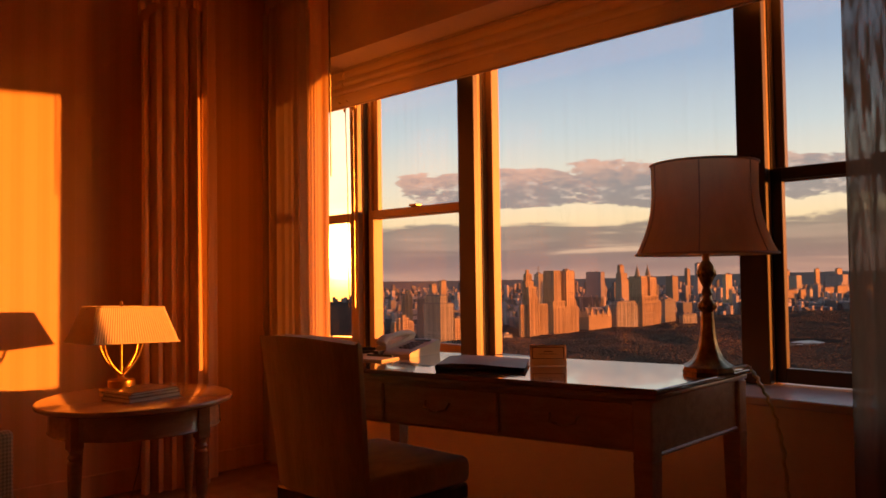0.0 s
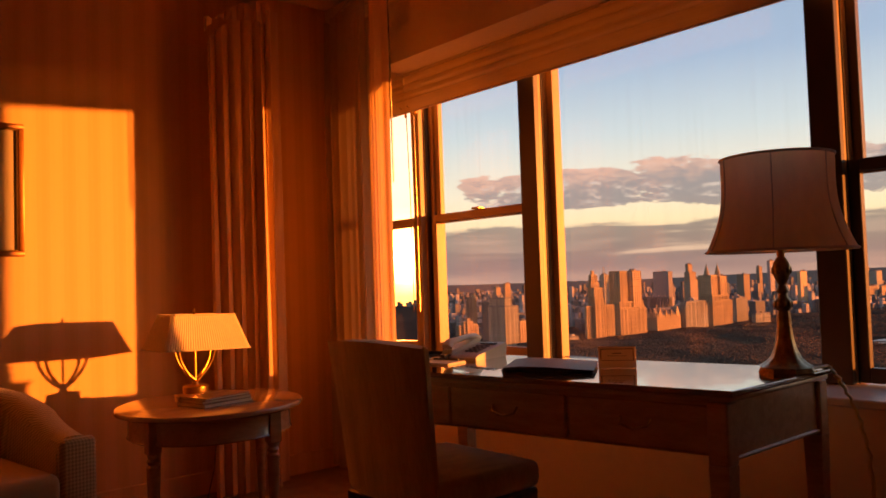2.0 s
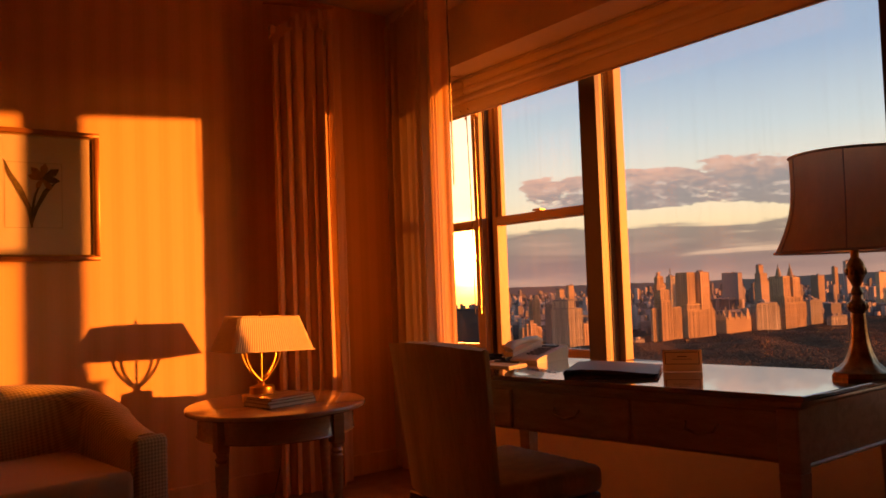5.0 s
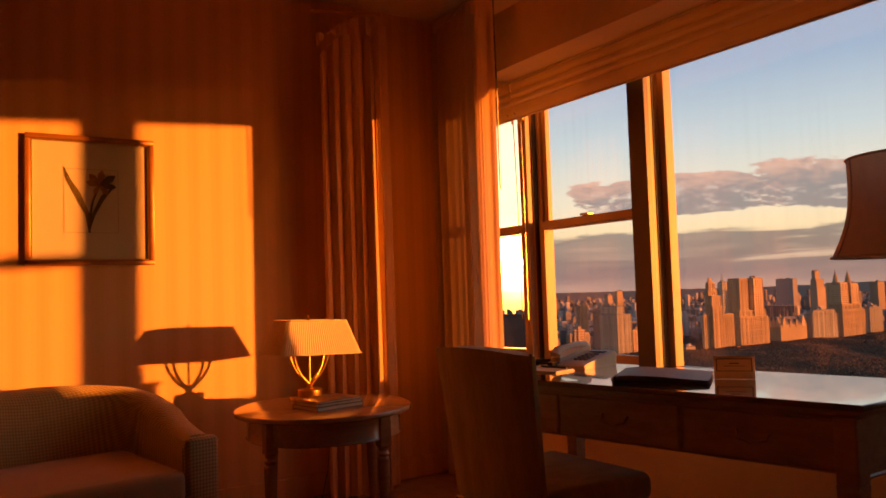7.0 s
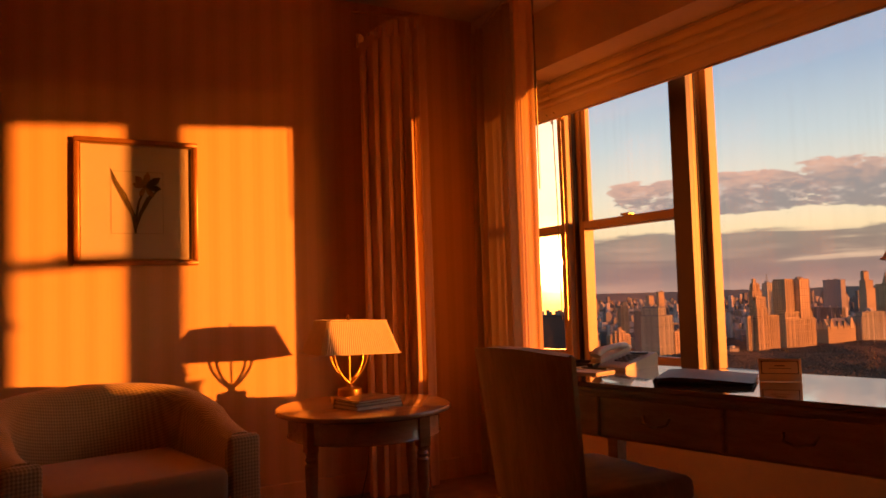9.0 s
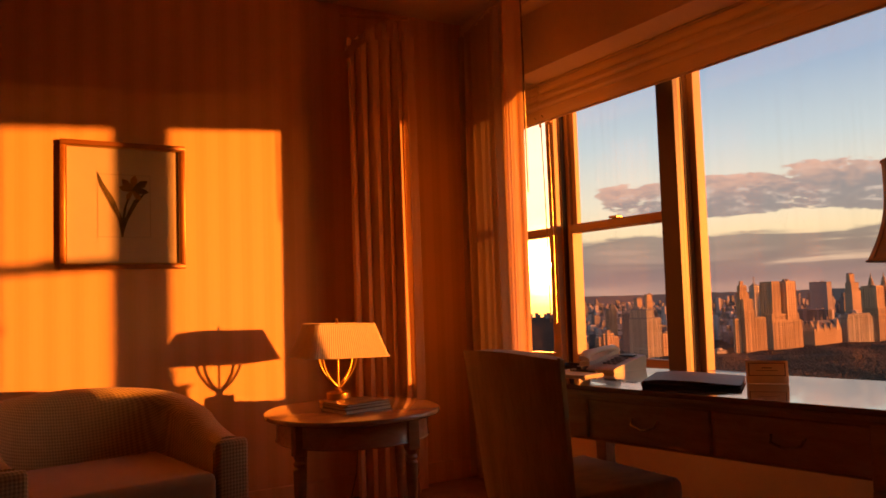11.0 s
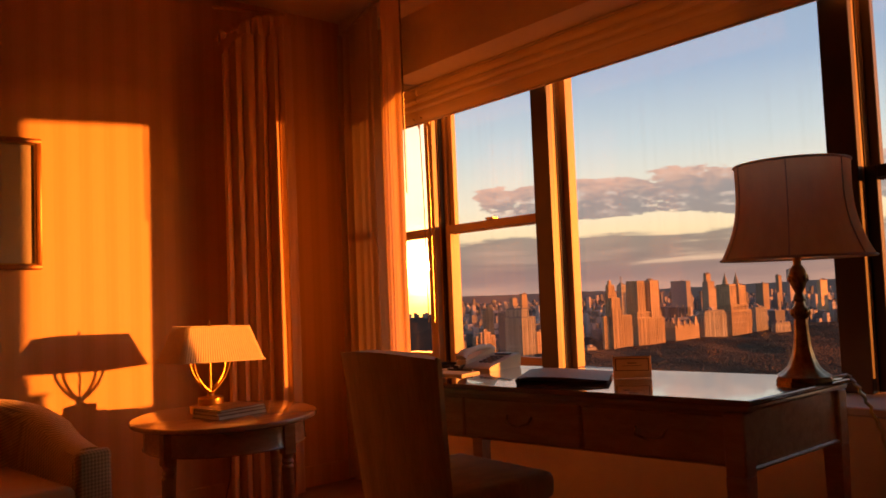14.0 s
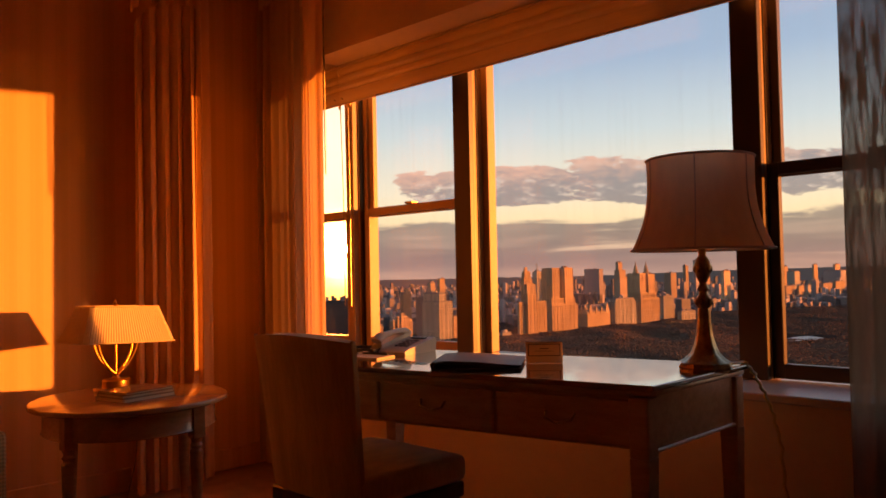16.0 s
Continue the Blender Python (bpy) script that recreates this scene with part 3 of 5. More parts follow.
def curtains():
    d = thing("drape", (0, 0, 0), "rose brown pleated drape hanging in the corner", "curtain")

    def head(f):
        return 2.41 + 0.186 * math.sin(min(1.0, f * 1.15) * math.pi / 2) ** 0.8
    part("cloth", cloth([(1.685, 3.80), (1.995, 3.705)], 0.02, 2.60, 5.0, 0.030, rows=24, cols=220, top=lambda f: head(f) - 0.05, seed=3, gather=0.75, flare=0.006), DRAPE, d, smooth=True)
    part("heading_tape", cloth([(1.668, 3.80), (1.970, 3.695)], 2.49, 2.60, 5.0, 0.026, rows=5, cols=200, top=head, seed=3, gather=1.0), DRAPE, d, "pinch-pleated heading", smooth=True)
    part("return_fold", cloth([(2.010, 3.735), (2.150, 3.88)], 0.02, 2.60, 1.4, 0.022, rows=18, cols=60, seed=6, gather=0.8), DRAPE, d, "shaded fold turned to the wall", smooth=True)
    part("curtain_rail", tube([(1.66, 3.83, 2.625), (2.02, 3.72, 2.625)], 0.008, 8), BRASS, d)
    s = thing("sheer_curtain", (0, 0, 0), "cream voile curtain drawn aside in sun, golden glow put into its colour", "curtain")
    part("cloth", cloth([(2.335, 3.262), (2.226, 2.967)], 0.02, 2.655, 7.0, 0.014, rows=20, cols=300, seed=8, gather=0.8), SHEER, s, smooth=True)
    part("cloth", cloth([(2.520, 3.95), (2.402, 3.41)], 0.02, 2.655, 5.5, 0.026, rows=16, cols=160, seed=21, gather=0.7), UNLIT_PANEL, s, "second voile panel, coloured taupe as if out of the sun", smooth=True)
    part("curtain_rail", tube([(2.525, 3.96, 2.65), (2.226, 2.95, 2.65)], 0.005, 8), PIPING, s)
    part("draw_wand", tube([(2.222, 2.945, 2.64), (2.224, 2.944, 2.2), (2.228, 2.947, 1.56)], 0.004, 8), OLDBRASS, s, "thin dark draw wand")
    r = thing("sheer_curtain", (0, 0, 0), "open voile curtain drawn aside from the window, shade put into its colour", "curtain")
    part("cloth", cloth([(2.50, 0.765), (2.48, -0.20)], 0.02, 2.655, 8, 0.020, rows=40, cols=320, seed=12, gather=0.9), SHEER_SHADED, r, smooth=True)
    part("curtain_rail", tube([(2.50, 0.78, 2.65), (2.48, -0.2, 2.65)], 0.005, 8), PIPING, r)


room()
windows()
roman_blind()
curtains()


# ---- desk and what stands on it ----
DESK_Z = 0.773


def writing_desk():
    x0, x1, y0, y1 = 1.853, 2.455, 1.046, 2.46
    cx, cy = (x0 + x1) / 2, (y0 + y1) / 2
    d = thing("writing_desk", (cx, cy, 0), "polished mahogany writing desk under the window", "desk")
    hx, hy = (x1 - x0) / 2, (y1 - y0) / 2
    top = bmesh.new()
    box(top, -hx, hx, -hy, hy, DESK_Z - 0.016, DESK_Z, bevel=0.004, seg=2)
    part("desk_top", top, DESKTOP, d, "glossy polished top")
    part("top_moulding", boxes((-hx + 0.010, hx - 0.010, -hy + 0.010, hy - 0.010, DESK_Z - 0.032, DESK_Z - 0.0165), bevel=0.006, seg=2), DESKWOOD, d, smooth=True)
    za, zb = 0.594, DESK_Z - 0.033
    part("side_panel", boxes((-hx + 0.055, hx - 0.055, -hy + 0.03, -hy + 0.05, za, zb)), DESKWOOD, d)
    part("side_panel", boxes((-hx + 0.055, hx - 0.055, hy - 0.05, hy - 0.03, za, zb)), DESKWOOD, d)
    part("back_panel", boxes((hx - 0.05, hx - 0.03, -hy + 0.055, hy - 0.055, za, zb)), DESKWOOD, d)
    part("front_rail", boxes((-hx + 0.03, -hx + 0.05, -hy + 0.055, hy - 0.055, za, zb)), DESKWOOD, d)
    for s in (-1, 1):
        part("edge_bead", boxes((-hx + 0.04, hx - 0.04, s * (hy - 0.028) - 0.006, s * (hy - 0.028) + 0.006, za - 0.010, za), bevel=0.003), DESKWOOD, d)
    span = (2 * hy - 0.12) / 3
    for i in range(3):
        a = -hy + 0.06 + span * i + 0.006
        b = a + span - 0.012
        lo = za + 0.006
        dr = part("drawer", boxes((-hx + 0.018, -hx + 0.0295, a, b, lo, zb - 0.012), bevel=0.004), DESKWOOD, d)
        m = (a + b) / 2
        zm = (lo + zb) / 2
        part("drawer_pull", tube([(-hx + 0.016, m - 0.045, zm + 0.012), (-hx + 0.004, m - 0.040, zm - 0.008), (-hx - 0.002, m, zm - 0.018), (-hx + 0.004, m + 0.040, zm - 0.008), (-hx + 0.016, m + 0.045, zm + 0.012)], 0.004, 8), OLDBRASS, dr, "swan-neck brass pull", True)
    for sx in (-1, 1):
        for sy in (-1, 1):
            lx, ly = sx * (hx - 0.03), sy * (hy - 0.045)
            bm = boxes((lx - 0.027, lx + 0.027, ly - 0.027, ly + 0.027, za - 0.02, zb - 0.001), bevel=0.004)
            for z0, z1, r0, r1 in ((0.06, za - 0.02, 0.016, 0.026),):
                q = bmesh.ops.create_cone(bm, segments=4, radius1=r0 * 1.414, radius2=r1 * 1.414, depth=z1 - z0, cap_ends=True)["verts"]
                bmesh.ops.rotate(bm, verts=q, cent=(0, 0, 0), matrix=Matrix.Rotation(radians(45), 3, "Z"))
                bmesh.ops.translate(bm, verts=q, vec=(lx, ly, (z0 + z1) / 2))
            leg = part("leg", bm, DESKWOOD, d)
            part("ferrule", lathe([(0.018, 0.0), (0.022, 0.01), (0.018, 0.045), (0.021, 0.06)], 16, at=(lx, ly, 0.0)), BRASS, leg, "brass foot", True)

    # the desk stands a little out of square
    for o in d.children_recursive:
        for v in o.data.vertices:
            v.co.x -= DESK_SKEW * (v.co.y + hy)


DESK_SKEW = 0.19


def table_lamp_urn():
    """Turned brass lamp with a bell shade in six panels."""
    cx, cy = 2.268, 1.102
    l = thing("table_lamp", (cx, cy, DESK_Z), "antique brass table lamp with taupe bell shade", "lamp")
    l.scale = (0.905, 0.905, 0.905)
    part("base_plate", lathe([(0.088, 0.0), (0.090, 0.008), (0.086, 0.016), (0.084, 0.020), (0.078, 0.024)], 8), OLDBRASS, l)
    # fluted trumpet foot
    n = 48
    prof = [(0.078, 0.024), (0.062, 0.034), (0.044, 0.052), (0.033, 0.080), (0.025, 0.115), (0.021, 0.155), (0.020, 0.185), (0.018, 0.205)]
    bm = bmesh.new()
    rings = []
    for r, z in prof:
        rings.append([bm.verts.new((r * (1 + 0.10 * abs(math.sin(4 * a))) * math.cos(a), r * (1 + 0.10 * abs(math.sin(4 * a))) * math.sin(a), z)) for a in (2 * math.pi * i / n for i in range(n))])
    for a, b in zip(rings, rings[1:]):
        for i in range(n):
            bm.faces.new((a[i], a[(i + 1) % n], b[(i + 1) % n], b[i]))
    bm.faces.new(list(reversed(rings[0])))
    bm.faces.new(rings[-1])
    part("fluted_foot", bm, OLDBRASS, l, smooth=True)
    bm = lathe([(0.018, 0.205), (0.025, 0.212), (0.028, 0.226), (0.025, 0.240), (0.017, 0.248), (0.015, 0.262), (0.020, 0.270), (0.016, 0.280), (0.012, 0.290), (0.016, 0.300),
                (0.022, 0.312), (0.028, 0.330), (0.029, 0.346), (0.025, 0.362), (0.018, 0.374), (0.015, 0.380)], 24)
    stem = part("turned_stem", bm, OLDBRASS, l, "turned stem with cast leaf collars", True)
    leaf = bmesh.new()
    bmesh.ops.create_icosphere(leaf, subdivisions=2, radius=0.008)
    for v in leaf.verts:
        v.co.z *= 1.6
        v.co.x *= 0.6
    leaf_mesh = finish("cast_leaf", leaf, OLDBRASS, True)
    for i in range(10):
        a = 2 * math.pi * i / 10
        for z, rr in ((0.228, 0.027), (0.338, 0.028)):
            o = new("cast_leaf", leaf_mesh)
            o.parent = stem
            o.matrix_basis = Matrix.Translation((rr * math.cos(a), rr * math.sin(a), z)) @ Matrix.Rotation(a, 4, "Z")
    part("candle_tube", lathe([(0.012, 0.380), (0.0125, 0.384), (0.0125, 0.446), (0.010, 0.450)], 20), BRASS, l, smooth=True)
    zb, zt = 0.404, 0.712

    def rad(f, a):
        r = 0.232 + (0.176 - 0.232) * f - 0.030 * math.sin(math.pi * f) * (1 - 0.4 * f)
        return r * (1 - 0.012 * abs(math.sin(3 * a)))
    bm = bmesh.new()
    rows, cols = 12, 72
    grid = [[bm.verts.new((rad(j / rows, 2 * math.pi * i / cols) * math.cos(2 * math.pi * i / cols), rad(j / rows, 2 * math.pi * i / cols) * math.sin(2 * math.pi * i / cols), zb + (zt - zb) * j / rows)) for i in range(cols)] for j in range(rows + 1)]
    for a, b in zip(grid, grid[1:]):
        for i in range(cols):
            bm.faces.new((a[i], a[(i + 1) % cols], b[(i + 1) % cols], b[i]))
    bmesh.ops.solidify(bm, geom=bm.faces[:], thickness=0.003)
    shade = part("shade", bm, SHADE, l, "taupe silk bell shade", True)
    for f, z in ((0.0, zb), (1.0, zt)):
        part("rim_trim", tube([(rad(f, 2 * math.pi * i / 48) * 1.005 * math.cos(2 * math.pi * i / 48), rad(f, 2 * math.pi * i / 48) * 1.005 * math.sin(2 * math.pi * i / 48), z) for i in range(49)], 0.0045, 8), PIPING, shade, smooth=True)
    for k in range(6):
        a = 2 * math.pi * (k + 0.35) / 6
        part("seam", tube([((rad(j / 10, a) + 0.002) * math.cos(a), (rad(j / 10, a) + 0.002) * math.sin(a), zb + (zt - zb) * j / 10) for j in range(11)], 0.002, 6), PIPING, shade)
    part("harp_rod", tube([(0, 0, 0.45), (0, 0, 0.70)], 0.004, 8), BRASS, l)
    part("spider", boxes((-0.172, 0.172, -0.002, 0.002, 0.694, 0.698)), BRASS, l)


def lamp_cord():
    pts = []
    base = [(2.34, 1.075, DESK_Z + 0.006), (2.44, 1.055, DESK_Z + 0.008), (2.45, 1.035, DESK_Z - 0.02), (2.46, 1.01, 0.70), (2.47, 0.985, 0.63), (2.475, 0.965, 0.54), (2.48, 0.955, 0.40), (2.49, 0.93, 0.16), (2.50, 0.92, 0.006)]
    for a, b in zip(base, base[1:]):
        for k in range(5):
            pts.append(Vector(a).lerp(Vector(b), k / 5) + Vector((0.003 * math.sin(k * 2.1), 0.004 * math.cos(k * 2.7), 0)))
    solid("lamp_cord", tube(pts, 0.0055, 6), CORD, "clear gold lamp cord hanging over the desk end", "cord", smooth=True)


def telephone():
    p = thing("telephone", (2.084, 2.275, DESK_Z), "ivory desk telephone with sloping keypad", "telephone", rz=-79)
    p.scale = (0.86, 0.92, 0.66)
    w = 0.105
    part("body", sweep_x([(-0.11, 0.0), (0.11, 0.0), (0.118, 0.065), (0.105, 0.082), (-0.10, 0.028), (-0.115, 0.016)], -w, w), PHONE, p)
    part("stand", boxes((-w + 0.01, w - 0.01, 0.085, 0.116, 0.0, 0.05), bevel=0.004), PHONE, p)
    hs = part("handset", tube([(-0.065, -0.10, 0.072), (-0.066, -0.075, 0.098), (-0.066, -0.02, 0.108), (-0.066, 0.05, 0.118), (-0.066, 0.10, 0.112), (-0.065, 0.118, 0.095)], 0.02, 12, radii=[0.026, 0.024, 0.017, 0.017, 0.023, 0.026]), PHONE, p, smooth=True)
    part("handset_rest", sweep_x([(-0.10, 0.03), (0.11, 0.085), (0.105, 0.105), (0.07, 0.10), (-0.06, 0.062), (-0.095, 0.055)], -w + 0.012, -0.038), PHONE, p)
    for r in range(4):
        for c in range(3):
            y = -0.055 + r * 0.026
            part("key", boxes((0.0 + c * 0.026, 0.018 + c * 0.026, y, y + 0.015, 0.043 + (y + 0.055) * 0.263 - 0.002, 0.052 + (y + 0.055) * 0.263), bevel=0.002), KEYCAP, p)
    part("display", boxes((0.0, 0.075, 0.06, 0.088, 0.074, 0.082)), BLACK, p)
    pts = [(-0.075 + 0.012 * math.cos(i * 1.3), -0.12 - i * 0.0022, 0.012 + 0.009 * math.sin(i * 1.3)) for i in range(60)]
    part("coiled_cord", tube(pts, 0.0028, 5), PHONE, p)


def desk_papers():
    f = thing("guest_folder", (1.955, 1.745, DESK_Z), "closed dark leather guest folder on the desk", "folder", rz=-55)
    f.scale = (0.90, 1.05, 0.46)
    out = [(-0.155, 0.050), (-0.10, 0.058), (0.0, 0.052), (0.10, 0.036), (0.16, 0.028), (0.16, 0.021), (0.0, 0.030), (-0.13, 0.034)]
    part("cover", sweep_y(out, -0.13, 0.128), LEATHER, f)
    part("spine", sweep_y([(-0.160, 0.0), (-0.150, 0.0), (-0.150, 0.048), (-0.157, 0.051), (-0.165, 0.030)], -0.13, 0.128), LEATHER, f)
    part("lower_cover", boxes((-0.16, 0.16, -0.13, 0.128, 0.0, 0.006), bevel=0.002), LEATHER, f)
    part("page_block", boxes((-0.152, 0.152, -0.122, 0.120, 0.007, 0.019)), LEATHER, f, "dark inner leaves")
    c = thing("tent_card", (2.115, 1.600, DESK_Z), "folded card with a dark ruled border on the desk", "card", rz=-52)
    c.scale = (0.93, 0.8, 0.66)
    for s in (-1, 1):
        bm = boxes((-0.066, 0.066, -0.001, 0.001, 0.0, 0.106))
        bmesh.ops.rotate(bm, verts=bm.verts, cent=(0, 0, 0.106), matrix=Matrix.Rotation(radians(s * 14), 3, "X"))
        face = part("card_face", bm, CARD, c)
        if s < 0:
            b = bmesh.new()
            for q in ((-0.058, 0.058, 0.092, 0.095), (-0.058, 0.058, 0.034, 0.037), (-0.058, -0.055, 0.037, 0.092), (0.055, 0.058, 0.037, 0.092)):
                box(b, q[0], q[1], -0.0034, -0.0012, q[2], q[3])
            bmesh.ops.rotate(b, verts=b.verts, cent=(0, 0, 0.106), matrix=Matrix.Rotation(radians(s * 14), 3, "X"))
            part("ruled_border", b, CARDINK, face)
            b = bmesh.new()
            for q in ((-0.016, 0.016, 0.070, 0.074), (-0.034, 0.034, 0.058, 0.060)):
                box(b, q[0], q[1], -0.0034, -0.0012, q[2], q[3])
            bmesh.ops.rotate(b, verts=b.verts, cent=(0, 0, 0.106), matrix=Matrix.Rotation(radians(s * 14), 3, "X"))
            part("text_bars", b, CARDINK, face)
    n = thing("note_pad", (1.875, 2.225, DESK_Z), "cream note pad lying beside the telephone", "note pad", rz=12)
    part("sheets", boxes((-0.055, 0.055, -0.075, 0.075, 0.0, 0.007), bevel=0.001), PAPER, n)
    part("backing_board", boxes((-0.057, 0.057, -0.077, 0.077, -0.0006, 0.0012)), CARD, n)
    part("pen", tube([(0.03, -0.06, 0.012), (0.035, 0.06, 0.012)], 0.004, 8), BLACK, n)
    b = thing("phone_tray", (1.99, 2.375, DESK_Z), "low black leather tray behind the telephone", "tray", rz=10)
    part("tray_base", boxes((-0.06, 0.06, -0.08, 0.08, 0.0, 0.006), bevel=0.002), BLACK, b)
    part("tray_rim", boxes((-0.06, -0.054, -0.08, 0.08, 0.006, 0.022), (0.054, 0.06, -0.08, 0.08, 0.006, 0.022), (-0.054, 0.054, -0.08, -0.074, 0.006, 0.022), (-0.054, 0.054, 0.074, 0.08, 0.006, 0.022)), BLACK, b)


def desk_chair():
    """Upholstered side chair, its back to the room."""
    c = thing("desk_chair", (1.46, 2.03, 0), "dark upholstered desk chair pushed toward the desk", "chair")
    bm = bmesh.new()
    rows, cols = 10, 14
    front, back = [], []
    for j in range(rows + 1):
        f = j / rows
        z = 0.40 + 0.50 * f
        hw = 0.225 + 0.032 * f
        lf, lb = [], []
        for i in range(cols + 1):
            s = -1 + 2 * i / cols
            edge = (1 - abs(s) ** 6)
            zz = z - (0.016 * s * s if j == rows else 0)
            lean = -0.055 * f + 0.03 * s * s
            lf.append(bm.verts.new((lean + 0.010 + 0.028 * edge, s * hw, zz)))
            lb.append(bm.verts.new((lean - 0.012 - 0.018 * edge, s * hw, zz)))
        front.append(lf)
        back.append(lb)
    for g in (front, back):
        for a, b in zip(g, g[1:]):
            for i in range(cols):
                bm.faces.new((a[i], a[i + 1], b[i + 1], b[i]))
    for g in (0, rows):
        for i in range(cols):
            bm.faces.new((front[g][i], front[g][i + 1], back[g][i + 1], back[g][i]))
    for i in (0, cols):
        for j in range(rows):
            bm.faces.new((front[j][i], front[j + 1][i], back[j + 1][i], back[j][i]))
    bk = part("backrest", bm, CHAIRCLOTH, c, "green and gold striped cloth back", True)
    part("piping", tube([(-0.008 - 0.055 * f + 0.03, s * (0.225 + 0.032 * f) , 0.40 + 0.50 * f) for s, f in ((-1, 0.0), (-1, 0.5), (-1, 0.98))] , 0.006, 8), CHAIRCLOTH, bk)
    part("piping", tube([(-0.008 - 0.055 * f + 0.03, s * (0.225 + 0.032 * f) , 0.40 + 0.50 * f) for s, f in ((1, 0.0), (1, 0.5), (1, 0.98))] , 0.006, 8), CHAIRCLOTH, bk)
    seat = bmesh.new()
    box(seat, 0.02, 0.47, -0.245, 0.245, 0.385, 0.475, bevel=0.03, seg=4)
    part("seat", seat, CHAIRCLOTH, c, smooth=True)
    part("seat_rail", boxes((0.01, 0.46, -0.235, 0.235, 0.335, 0.384), bevel=0.006), DARKWOOD, c)
    for sx, sy in ((0, 1), (0, -1), (1, 1), (1, -1)):
        x, y = (0.03 if sx == 0 else 0.43), sy * 0.205
        part("leg", tube([(x, y, 0.34), (x, y, 0.17), (x - (0.04 if sx == 0 else 0), y, 0.0)], 0.02, 10, radii=[0.024, 0.020, 0.014]), DARKWOOD, c, smooth=True)


writing_desk()
table_lamp_urn()
lamp_cord()
telephone()
desk_papers()
desk_chair()


# ---- side table, its lamp and books ----
TAB_Z = 0.592
TX, TY, TR = 1.418, 3.236, 0.392


def side_table():
    t = thing("side_table", (TX, TY, 0), "round walnut side table with turned legs", "table")
    part("table_top", lathe([(TR - 0.012, TAB_Z - 0.026), (TR - 0.002, TAB_Z - 0.020), (TR, TAB_Z - 0.012), (TR - 0.004, TAB_Z - 0.003), (TR - 0.012, TAB_Z)], 72), TABLEWOOD, t, smooth=True)
    part("apron", lathe([(TR - 0.055, TAB_Z - 0.125), (TR - 0.050, TAB_Z - 0.120), (TR - 0.055, TAB_Z - 0.112), (TR - 0.055, TAB_Z - 0.0265)], 72), TABLEWOOD, t, smooth=True)
    for k in range(4):
        a = radians(24 + 90 * k)
        x, y = (TR - 0.062) * math.cos(a), (TR - 0.062) * math.sin(a)
        bm = boxes((x - 0.026, x + 0.026, y - 0.026, y + 0.026, TAB_Z - 0.155, TAB_Z - 0.027), bevel=0.003)
        lathe([(0.012, 0.0), (0.017, 0.02), (0.013, 0.045), (0.018, 0.16), (0.024, 0.30), (0.026, 0.385), (0.018, 0.395), (0.026, 0.408), (0.018, 0.420), (0.024, TAB_Z - 0.156)], 20, bm, (x, y, 0))
        part("leg", bm, TABLEWOOD, t, "turned leg with ring", True)


